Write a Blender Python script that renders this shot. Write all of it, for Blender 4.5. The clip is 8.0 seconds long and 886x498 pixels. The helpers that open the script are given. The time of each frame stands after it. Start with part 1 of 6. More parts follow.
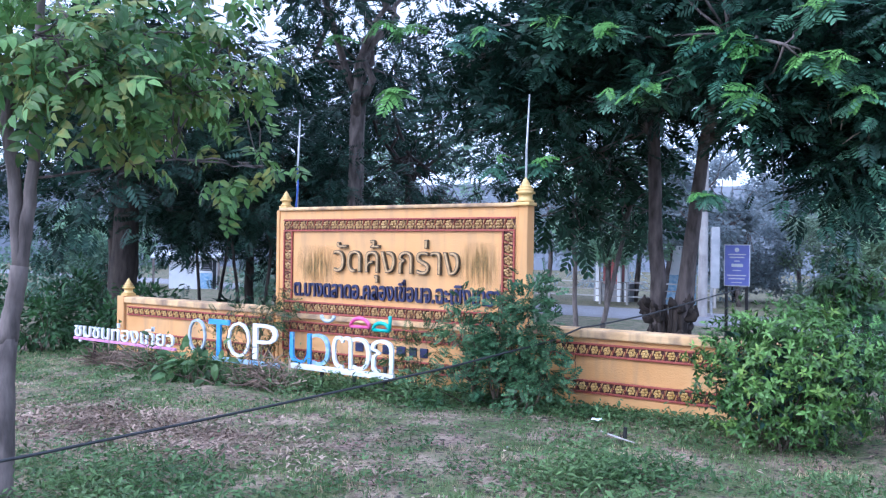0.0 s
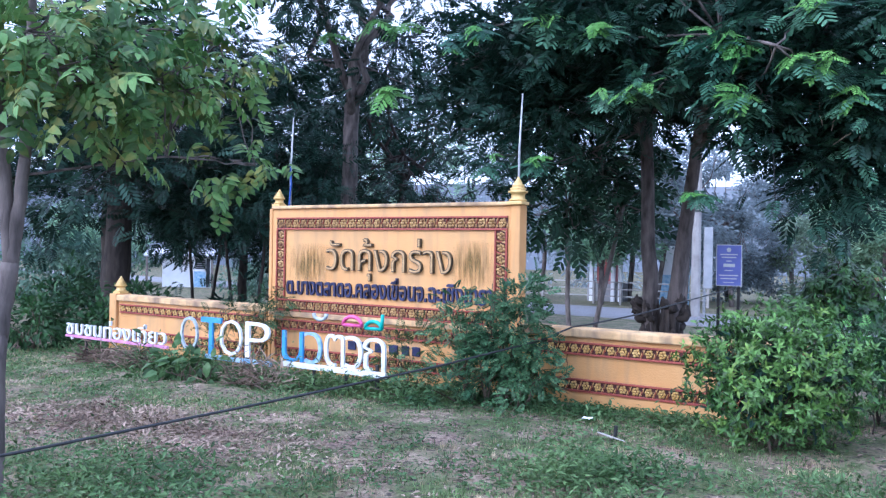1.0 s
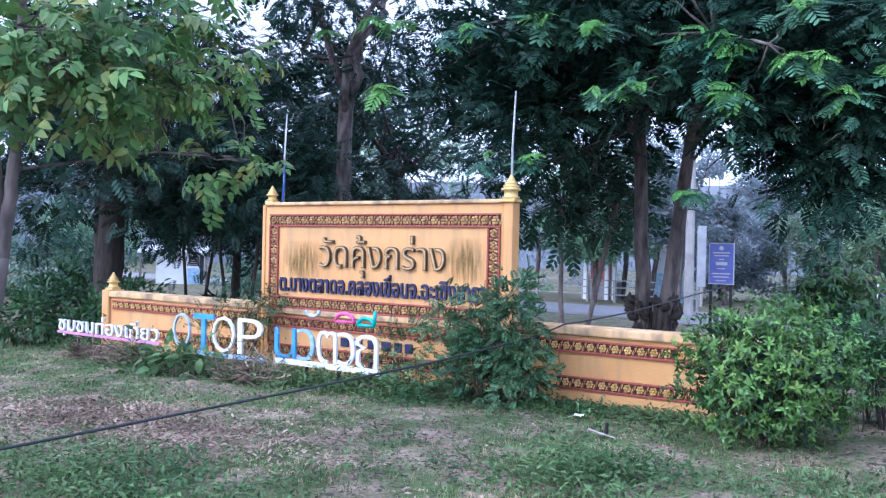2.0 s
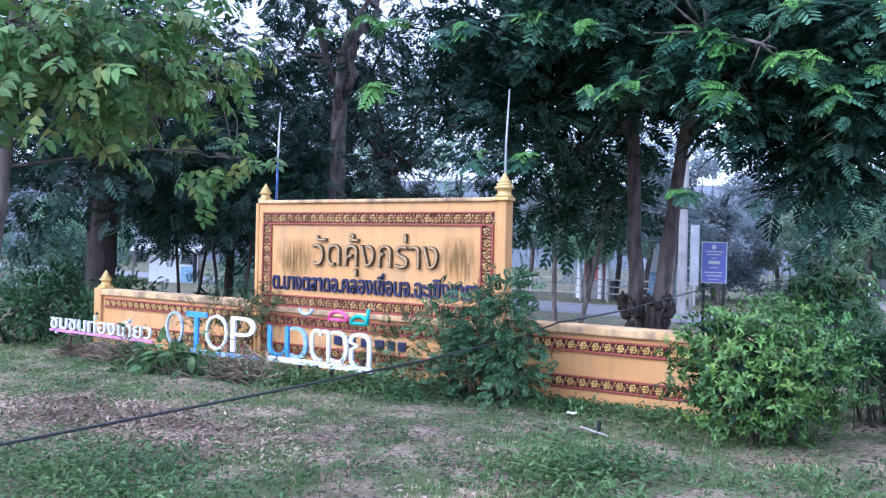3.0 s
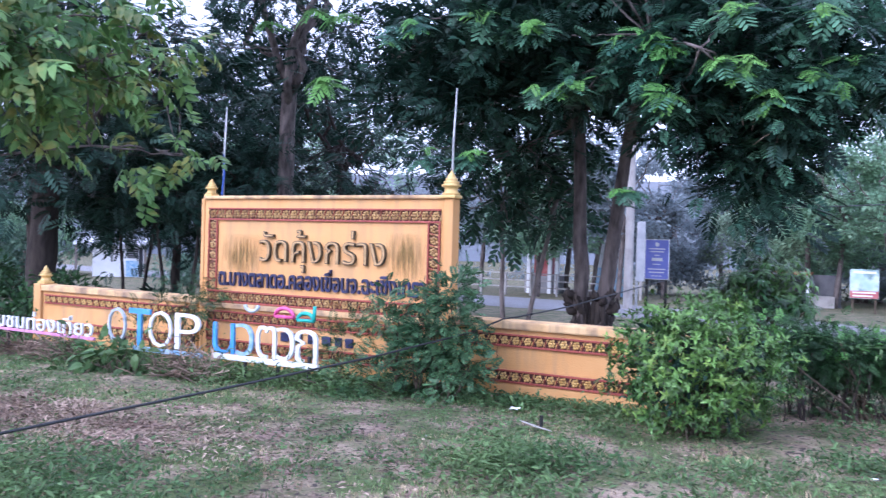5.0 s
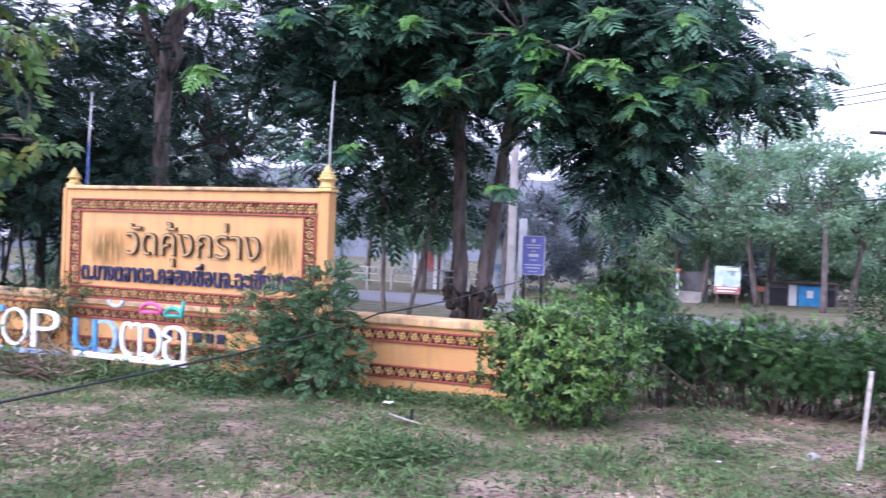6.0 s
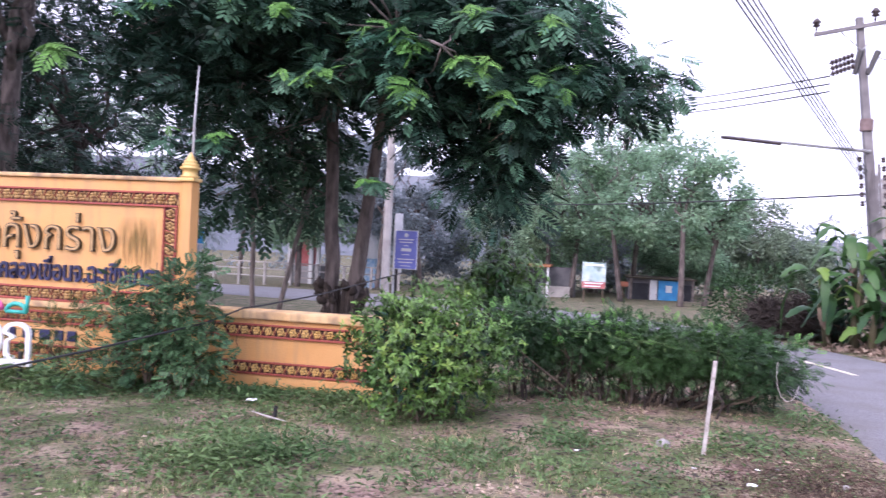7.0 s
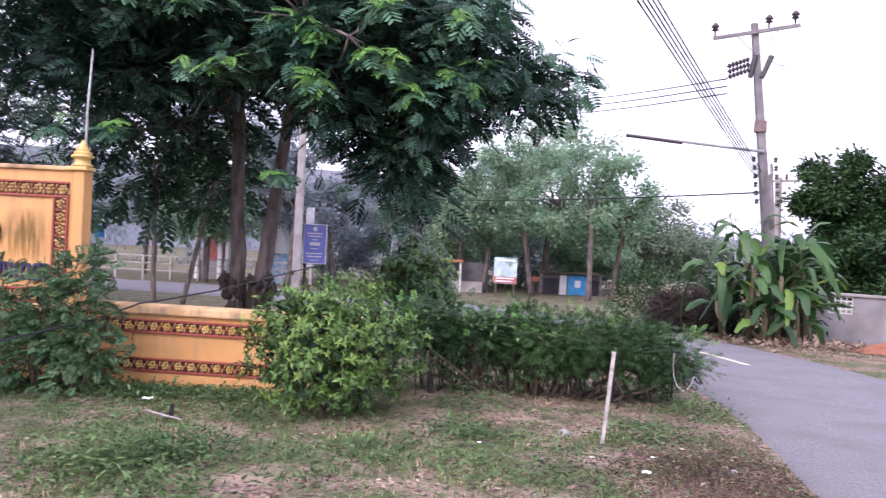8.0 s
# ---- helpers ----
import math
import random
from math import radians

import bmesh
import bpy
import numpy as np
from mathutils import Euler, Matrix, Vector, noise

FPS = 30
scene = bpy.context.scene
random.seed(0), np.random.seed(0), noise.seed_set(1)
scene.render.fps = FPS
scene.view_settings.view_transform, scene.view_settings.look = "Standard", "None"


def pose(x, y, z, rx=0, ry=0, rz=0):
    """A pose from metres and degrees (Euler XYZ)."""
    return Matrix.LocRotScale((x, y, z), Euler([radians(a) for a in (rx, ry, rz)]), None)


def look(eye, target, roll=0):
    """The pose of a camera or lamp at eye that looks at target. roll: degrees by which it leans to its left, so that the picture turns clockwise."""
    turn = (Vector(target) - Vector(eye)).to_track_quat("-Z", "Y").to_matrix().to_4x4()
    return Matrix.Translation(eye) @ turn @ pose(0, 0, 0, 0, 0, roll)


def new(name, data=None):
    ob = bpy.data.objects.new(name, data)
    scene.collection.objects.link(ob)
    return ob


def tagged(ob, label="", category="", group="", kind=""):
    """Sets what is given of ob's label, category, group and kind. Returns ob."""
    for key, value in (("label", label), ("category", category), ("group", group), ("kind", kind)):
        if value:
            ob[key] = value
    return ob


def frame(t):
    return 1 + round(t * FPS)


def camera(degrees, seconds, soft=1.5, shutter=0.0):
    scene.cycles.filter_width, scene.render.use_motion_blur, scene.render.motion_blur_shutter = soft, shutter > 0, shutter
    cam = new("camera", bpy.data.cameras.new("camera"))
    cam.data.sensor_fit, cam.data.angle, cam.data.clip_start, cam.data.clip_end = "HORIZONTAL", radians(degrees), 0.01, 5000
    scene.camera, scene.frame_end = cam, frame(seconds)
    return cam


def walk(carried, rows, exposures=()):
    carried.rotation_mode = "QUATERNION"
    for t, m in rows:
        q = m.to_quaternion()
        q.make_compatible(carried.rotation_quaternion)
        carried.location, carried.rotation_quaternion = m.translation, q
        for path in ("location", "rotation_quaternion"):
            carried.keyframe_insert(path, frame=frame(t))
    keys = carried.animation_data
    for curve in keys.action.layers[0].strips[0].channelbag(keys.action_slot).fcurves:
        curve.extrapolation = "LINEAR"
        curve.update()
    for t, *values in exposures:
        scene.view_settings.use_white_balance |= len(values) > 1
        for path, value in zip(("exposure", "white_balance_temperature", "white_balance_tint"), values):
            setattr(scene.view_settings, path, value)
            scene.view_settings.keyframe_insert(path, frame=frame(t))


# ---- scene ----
# Plan units: 1 unit = K metres. The sign's front lies in the plane y = 0, x runs to its right end.
K = 8 / 7
cam = camera(58.8, 8.0, soft=1.3, shutter=0.5)
PATH = [
    (0, 7.4859, -7.7124, 1.5635, 89.992, -0.779, 32.535),
    (0.5, 7.4979, -7.7116, 1.5674, 90.014, -0.913, 32.294),
    (1, 7.5104, -7.7120, 1.5572, 89.952, -1.001, 32.131),
    (1.5, 7.5224, -7.7068, 1.5528, 89.864, -1.120, 31.949),
    (3, 7.5391, -7.7048, 1.5398, 89.745, -1.303, 31.302),
    (3.5, 7.5379, -7.6906, 1.5375, 89.712, -1.326, 31.088),
    (4, 7.5528, -7.6802, 1.5472, 89.656, -1.308, 30.798),
    (4.2, 7.5451, -7.6963, 1.5547, 89.599, -1.355, 30.505),
    (5.3, 7.6679, -7.7280, 1.5779, 89.327, -1.698, 25.956),
    (5.5, 7.6997, -7.7159, 1.5776, 89.285, -1.828, 24.378),
    (6, 7.7574, -7.6699, 1.5685, 89.341, -2.085, 19.821),
    (6.5, 7.8085, -7.6402, 1.5639, 89.368, -2.416, 15.107),
    (7, 7.8281, -7.5953, 1.5605, 89.344, -2.697, 10.952),
    (7.5, 7.8596, -7.5666, 1.5487, 89.335, -2.871, 7.525),
    (8, 7.9062, -7.5328, 1.5416, 89.336, -2.941, 4.779),
]
walk(cam, [(t, pose(x * K, y * K, z * K, rx, ry, rz)) for t, x, y, z, rx, ry, rz in PATH],
     [(0.0, 1.07, 4920, 19), (4.0, 1.10, 4970, 23), (6.0, 1.16, 5520, 32), (8.0, 1.01, 6150, 36)])

# ---- daylight: a bright hazy morning sky and a very soft low sun from behind the camera ----
SUN_UP, SUN_ROUND = 38.0, 205.0
world = bpy.data.worlds.new("world")
scene.world = world
world.use_nodes = True
wn = world.node_tree.nodes
sky = wn.new("ShaderNodeTexSky")
sky.sky_type = "NISHITA"
sky.sun_disc = False
sky.sun_elevation, sky.sun_rotation = radians(SUN_UP), radians(SUN_ROUND)
sky.air_density, sky.dust_density, sky.ozone_density = 1.0, 6.0, 1.0
wn["Background"].inputs["Strength"].default_value = 0.15
cloud = wn.new("ShaderNodeMix")
cloud.data_type = "RGBA"
cloud.inputs[0].default_value = 0.85
cloud.inputs[7].default_value = (6.2, 6.6, 7.3, 1)
world.node_tree.links.new(sky.outputs["Color"], cloud.inputs[6])
world.node_tree.links.new(cloud.outputs[2], wn["Background"].inputs["Color"])
sun = new("sun", bpy.data.lights.new("sun", "SUN"))
sun.data.energy, sun.data.angle, sun.data.color = 1.2, radians(40), (1.0, 0.95, 0.88)
sun.matrix_world = look((0, 0, 30), (-math.sin(radians(SUN_ROUND)) * 30 / math.tan(radians(SUN_UP)),
                                     -math.cos(radians(SUN_ROUND)) * 30 / math.tan(radians(SUN_UP)), 0))


# ---- materials ----
def material(name, low, high, rough=0.7, scale=6.0, detail=5.0, bump=0.0, bump_scale=60.0, metal=0.0, spot=None,
             spot_scale=1.5, spot_at=0.62, spot_soft=0.08, island=0.0, through_light=0.0, specular=0.5, stretch=(1, 1, 1), objects=0.0, streak=None):
    """Two tones by noise, an optional third tone in patches, fine relief; island: brightness spread from piece to piece."""
    m = bpy.data.materials.new(name)
    m.use_nodes = True
    n, l = m.node_tree.nodes, m.node_tree.links
    shader = n["Principled BSDF"]
    where = n.new("ShaderNodeNewGeometry").outputs["Position"]
    if stretch != (1, 1, 1):
        scaled = n.new("ShaderNodeVectorMath")
        scaled.operation = "MULTIPLY"
        l.new(where, scaled.inputs[0])
        scaled.inputs[1].default_value = stretch
        where = scaled.outputs[0]

    def noise_of(size, fine):
        tex = n.new("ShaderNodeTexNoise")
        tex.inputs["Scale"].default_value, tex.inputs["Detail"].default_value = size, fine
        l.new(where, tex.inputs["Vector"])
        return tex.outputs["Fac"]

    ramp = n.new("ShaderNodeValToRGB")
    ramp.color_ramp.elements[0].position, ramp.color_ramp.elements[1].position = 0.33, 0.67
    ramp.color_ramp.elements[0].color, ramp.color_ramp.elements[1].color = (*low, 1), (*high, 1)
    l.new(noise_of(scale, detail), ramp.inputs[0])
    colour = ramp.outputs[0]
    if spot:
        edge = n.new("ShaderNodeValToRGB")
        edge.color_ramp.elements[0].position, edge.color_ramp.elements[1].position = spot_at - spot_soft, spot_at + spot_soft
        l.new(noise_of(spot_scale, 7.0), edge.inputs[0])
        mix = n.new("ShaderNodeMix")
        mix.data_type = "RGBA"
        l.new(edge.outputs[0], mix.inputs[0])
        l.new(colour, mix.inputs[6])
        mix.inputs[7].default_value = (*spot, 1)
        colour = mix.outputs[2]
    if streak:
        runs = n.new("ShaderNodeVectorMath")
        runs.operation = "MULTIPLY"
        l.new(n.new("ShaderNodeNewGeometry").outputs["Position"], runs.inputs[0])
        runs.inputs[1].default_value = (7.0, 7.0, 0.9)
        tex = n.new("ShaderNodeTexNoise")
        tex.inputs["Scale"].default_value, tex.inputs["Detail"].default_value = 1.0, 8.0
        l.new(runs.outputs[0], tex.inputs["Vector"])
        edge = n.new("ShaderNodeMapRange")
        edge.inputs["From Min"].default_value, edge.inputs["From Max"].default_value = 0.50, 0.82
        l.new(tex.outputs["Fac"], edge.inputs["Value"])
        mix = n.new("ShaderNodeMix")
        mix.data_type = "RGBA"
        l.new(edge.outputs[0], mix.inputs[0])
        l.new(colour, mix.inputs[6])
        mix.inputs[7].default_value = (*streak, 1)
        colour = mix.outputs[2]
    if island or objects:
        value = n.new("ShaderNodeMapRange")
        value.inputs["To Min"].default_value, value.inputs["To Max"].default_value = 1 - (island or objects), 1 + (island or objects)
        source = n.new("ShaderNodeNewGeometry").outputs["Random Per Island"] if island else n.new("ShaderNodeObjectInfo").outputs["Random"]
        l.new(source, value.inputs["Value"])
        hue = n.new("ShaderNodeHueSaturation")
        l.new(value.outputs[0], hue.inputs["Value"])
        l.new(colour, hue.inputs["Color"])
        colour = hue.outputs[0]
    l.new(colour, shader.inputs["Base Color"])
    shader.inputs["Roughness"].default_value, shader.inputs["Metallic"].default_value = rough, metal
    shader.inputs["Specular IOR Level"].default_value = specular
    if bump:
        relief = n.new("ShaderNodeBump")
        relief.inputs["Strength"].default_value, relief.inputs["Distance"].default_value = bump, 0.02
        l.new(noise_of(bump_scale, 6.0), relief.inputs["Height"])
        l.new(relief.outputs[0], shader.inputs["Normal"])
    if through_light:
        thin = n.new("ShaderNodeBsdfTranslucent")
        l.new(colour, thin.inputs["Color"])
        both = n.new("ShaderNodeMixShader")
        both.inputs[0].default_value = through_light
        l.new(shader.outputs[0], both.inputs[1])
        l.new(thin.outputs[0], both.inputs[2])
        l.new(both.outputs[0], n["Material Output"].inputs["Surface"])
    return m


def leafy(name, low, high, spread=0.5, rough=0.48, thin=0.22, specular=0.28, **more):
    return material(name, low, high, rough, scale=0.9, detail=3.0, island=spread, through_light=thin, specular=specular, **more)


M = {
    "plaster": material("weathered_orange_plaster", (0.64, 0.33, 0.11), (0.73, 0.41, 0.16), 0.75, 1.3, 8, 0.3, 45, spot=(0.47, 0.28, 0.12), spot_scale=1.3, spot_at=0.64, spot_soft=0.12, streak=(0.46, 0.28, 0.13)),
    "coping": material("stained_pale_orange_coping", (0.66, 0.41, 0.18), (0.76, 0.52, 0.27), 0.8, 2.5, 8, 0.35, 50, spot=(0.27, 0.18, 0.11), spot_scale=3.2, spot_at=0.54, spot_soft=0.12, streak=(0.22, 0.16, 0.11)),
    "frieze": material("dull_red_paint", (0.27, 0.055, 0.04), (0.37, 0.085, 0.055), 0.6, 5, 6, 0.2, 70),
    "groove": material("dark_red_groove", (0.05, 0.016, 0.013), (0.10, 0.03, 0.024), 0.7, 8, 5, 0.2, 70),
    "gold": material("old_gold_paint", (0.60, 0.39, 0.12), (0.76, 0.54, 0.21), 0.42, 9, 5, 0.15, 90, spot=(0.30, 0.16, 0.05), spot_scale=5, spot_at=0.68, metal=0.15),
    "dull_gold": material("dull_brown_gold_paint", (0.36, 0.21, 0.075), (0.58, 0.38, 0.15), 0.5, 14, 5, 0.2, 90, spot=(0.16, 0.06, 0.03), spot_scale=9, spot_at=0.60),
    "dark_letter": material("dark_weathered_metal", (0.05, 0.04, 0.025), (0.12, 0.09, 0.05), 0.55, 12, 5, 0.1, 80),
    "letter_face": material("faded_tan_letter_face", (0.42, 0.27, 0.12), (0.58, 0.38, 0.18), 0.7, 14, 6),
    "blue_letter": material("navy_paint", (0.012, 0.014, 0.05), (0.025, 0.03, 0.095), 0.55, 10, 5),
    "white_paint": material("chipped_white_paint", (0.70, 0.74, 0.76), (0.82, 0.84, 0.85), 0.5, 7, 6, spot=(0.34, 0.40, 0.44), spot_scale=9, spot_at=0.69),
    "blue_paint": material("sky_blue_paint", (0.05, 0.24, 0.55), (0.10, 0.36, 0.68), 0.5, 6, 6, spot=(0.55, 0.62, 0.68), spot_scale=8, spot_at=0.70),
    "pale_blue": material("worn_pale_blue_paint", (0.16, 0.34, 0.55), (0.45, 0.58, 0.68), 0.5, 9, 6),
    "grey_paint": material("faded_grey_blue_paint", (0.30, 0.36, 0.42), (0.55, 0.62, 0.68), 0.5, 10, 6),
    "pink_paint": material("magenta_paint", (0.60, 0.06, 0.22), (0.75, 0.14, 0.36), 0.5, 8, 4),
    "green_paint": material("teal_green_paint", (0.02, 0.34, 0.30), (0.04, 0.45, 0.38), 0.5, 8, 4),
    "rail_pink": material("pink_rail_paint", (0.55, 0.20, 0.42), (0.70, 0.34, 0.55), 0.5, 8, 4),
    "black_steel": material("black_steel", (0.012, 0.012, 0.014), (0.03, 0.03, 0.03), 0.45, 20, 4),
    "cable": material("black_cable", (0.012, 0.013, 0.016), (0.025, 0.027, 0.03), 0.5, 20, 4),
    "pale_steel": material("dull_galvanised_steel", (0.30, 0.31, 0.32), (0.45, 0.46, 0.46), 0.45, 12, 4, metal=0.5),
    "blue_ribbon": material("blue_cloth", (0.03, 0.07, 0.28), (0.06, 0.12, 0.40), 0.85, 10, 4),
    "bark": material("grey_brown_bark", (0.055, 0.045, 0.042), (0.19, 0.158, 0.145), 0.9, 9, 9, 1.0, 22, stretch=(1, 1, 0.3)),
    "pale_bark": material("pale_grey_bark", (0.10, 0.083, 0.075), (0.25, 0.215, 0.195), 0.9, 11, 9, 0.9, 24, stretch=(1, 1, 0.4)),
    "dark_bark": material("dark_bark", (0.025, 0.02, 0.018), (0.07, 0.055, 0.045), 0.95, 8, 8, 0.8, 26, stretch=(1, 1, 0.3)),
    "banana_stem": material("banana_sheath", (0.055, 0.055, 0.030), (0.17, 0.15, 0.085), 0.7, 9, 6, 0.4, 30, stretch=(1, 1, 0.2)),
    "band": material("faded_red_band", (0.17, 0.12, 0.115), (0.24, 0.18, 0.17), 0.8, 9, 6),
    "twig": material("brown_twig", (0.06, 0.045, 0.03), (0.13, 0.10, 0.07), 0.9, 10, 4),
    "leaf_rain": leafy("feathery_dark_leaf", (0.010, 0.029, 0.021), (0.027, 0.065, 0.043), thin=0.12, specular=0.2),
    # half-grown leaf colour, which also paints sunlight onto the crown's outer leaves
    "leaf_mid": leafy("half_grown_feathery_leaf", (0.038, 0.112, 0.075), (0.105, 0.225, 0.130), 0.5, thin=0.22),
    "leaf_fresh": leafy("fresh_green_leaf", (0.095, 0.255, 0.062), (0.180, 0.380, 0.092), 0.35),
    "leaf_broad": leafy("broad_green_leaf", (0.062, 0.145, 0.046), (0.150, 0.265, 0.078), 0.55, spot=(0.25, 0.25, 0.07), spot_scale=5.0, spot_at=0.60),
    # leaf darkened to carry shade: rear trees, undergrowth, shrub core, banana clump
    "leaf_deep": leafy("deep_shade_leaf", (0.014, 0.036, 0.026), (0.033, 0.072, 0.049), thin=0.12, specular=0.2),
    "leaf_gloss": leafy("glossy_shrub_leaf", (0.024, 0.074, 0.022), (0.135, 0.255, 0.058), 0.75, 0.30, specular=0.4),
    "leaf_hedge": leafy("hedge_leaf", (0.020, 0.056, 0.022), (0.050, 0.112, 0.036), 0.5),
    "leaf_wild": leafy("blue_green_wild_leaf", (0.046, 0.116, 0.058), (0.130, 0.240, 0.106), 0.6),
    "leaf_wild_dark": leafy("shaded_drooping_leaf", (0.026, 0.066, 0.042), (0.062, 0.130, 0.078), 0.5),
    "leaf_lime": leafy("yellow_green_young_shrub_leaf", (0.10, 0.20, 0.040), (0.205, 0.325, 0.068), 0.4, 0.35),
    "leaf_weed": leafy("soft_weed_leaf", (0.062, 0.128, 0.046), (0.130, 0.205, 0.078), 0.5),
    # distant haze put into paler, bluer leaf colours: leaf_teal, leaf_far, leaf_dim, leaf_far_blue
    "leaf_teal": leafy("hazy_blue_green_bush_leaf", (0.075, 0.150, 0.110), (0.165, 0.260, 0.180), 0.45, thin=0.3),
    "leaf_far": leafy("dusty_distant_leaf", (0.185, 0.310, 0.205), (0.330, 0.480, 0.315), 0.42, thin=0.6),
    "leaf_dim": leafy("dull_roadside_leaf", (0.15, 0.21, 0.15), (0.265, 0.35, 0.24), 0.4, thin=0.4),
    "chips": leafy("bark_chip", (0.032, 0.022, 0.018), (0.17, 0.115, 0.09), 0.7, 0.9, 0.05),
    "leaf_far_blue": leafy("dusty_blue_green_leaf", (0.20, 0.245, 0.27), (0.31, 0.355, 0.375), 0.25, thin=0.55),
    "leaf_banana": leafy("banana_leaf", (0.020, 0.062, 0.026), (0.075, 0.165, 0.050), 0.6, 0.36),
    "leaf_dry": leafy("dry_leaf", (0.15, 0.105, 0.080), (0.42, 0.325, 0.255), 0.6, 0.8, 0.1),
    "grass": leafy("grass_blade", (0.082, 0.152, 0.056), (0.190, 0.280, 0.105), 0.5, 0.55),
    "grass_dry": leafy("straw_blade", (0.30, 0.235, 0.14), (0.52, 0.42, 0.27), 0.4, 0.8, 0.15),
    "asphalt": material("pale_worn_asphalt", (0.150, 0.148, 0.162), (0.245, 0.240, 0.255), 0.85, 38, 10, 0.6, 140, spot=(0.165, 0.155, 0.155), spot_scale=1.6, spot_at=0.60, spot_soft=0.14),
    "line_paint": material("worn_road_paint", (0.55, 0.50, 0.38), (0.72, 0.66, 0.52), 0.7, 14, 6),
    "old_pole": material("dark_grey_concrete_pole", (0.16, 0.15, 0.155), (0.25, 0.24, 0.24), 0.85, 3.5, 8, 0.3, 50),
    # sheet colour that paints the haze behind the far trees
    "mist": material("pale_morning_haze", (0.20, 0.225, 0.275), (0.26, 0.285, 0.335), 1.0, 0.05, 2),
    "concrete": material("weathered_concrete", (0.28, 0.265, 0.25), (0.42, 0.40, 0.38), 0.85, 2.5, 8, 0.3, 50, spot=(0.20, 0.185, 0.17), spot_scale=1.6, spot_at=0.66),
    "white_wall": material("white_washed_wall", (0.62, 0.64, 0.66), (0.76, 0.77, 0.78), 0.8, 1.5, 8, 0.2, 40, spot=(0.40, 0.38, 0.36), spot_scale=1.2, spot_at=0.70),
    "old_wall": material("stained_pale_render", (0.19, 0.19, 0.20), (0.31, 0.31, 0.32), 0.85, 1.8, 8, 0.2, 40, spot=(0.20, 0.18, 0.17), spot_scale=1.4, spot_at=0.60, spot_soft=0.14, streak=(0.22, 0.20, 0.19)),
    "dark_roof": material("grey_roof_sheet", (0.10, 0.10, 0.11), (0.17, 0.17, 0.18), 0.6, 3, 5),
    "pale_roof": material("pale_roof_sheet", (0.35, 0.37, 0.40), (0.48, 0.50, 0.52), 0.6, 3, 5),
    "sign_blue": material("blue_sign_face", (0.17, 0.20, 0.62), (0.23, 0.27, 0.74), 0.45, 3, 4),
    "sign_white": material("white_sign_print", (0.70, 0.72, 0.76), (0.80, 0.82, 0.84), 0.5, 6, 4),
    "shop_blue": material("bright_blue_paint", (0.03, 0.26, 0.60), (0.06, 0.36, 0.70), 0.6, 3, 4),
    "shop_dark": material("dark_doorway", (0.02, 0.022, 0.03), (0.04, 0.042, 0.05), 0.8, 3, 4),
    "orange": material("orange_awning", (0.33, 0.13, 0.06), (0.45, 0.20, 0.10), 0.7, 5, 4),
    "red_paint": material("faded_red_paint", (0.40, 0.10, 0.10), (0.50, 0.17, 0.16), 0.6, 5, 4),
    "red_soil": material("red_laterite", (0.24, 0.085, 0.05), (0.36, 0.15, 0.09), 0.95, 9, 8, 0.6, 40),
    "stone": material("pale_stone", (0.24, 0.23, 0.22), (0.36, 0.345, 0.33), 0.8, 16, 6, 0.3, 60),
    "paper": material("white_litter", (0.72, 0.74, 0.78), (0.84, 0.85, 0.87), 0.6, 14, 4),
    "bone_paint": material("peeling_white_post_paint", (0.36, 0.34, 0.31), (0.52, 0.49, 0.46), 0.75, 20, 6, spot=(0.18, 0.15, 0.13), spot_scale=8, spot_at=0.66),
    "porcelain": material("dark_brown_porcelain", (0.035, 0.025, 0.03), (0.07, 0.05, 0.05), 0.3, 10, 3),
    "poster": material("faded_poster_sky", (0.35, 0.52, 0.55), (0.62, 0.72, 0.72), 0.5, 2.2, 6, spot=(0.16, 0.26, 0.24), spot_scale=2.0, spot_at=0.60),
}


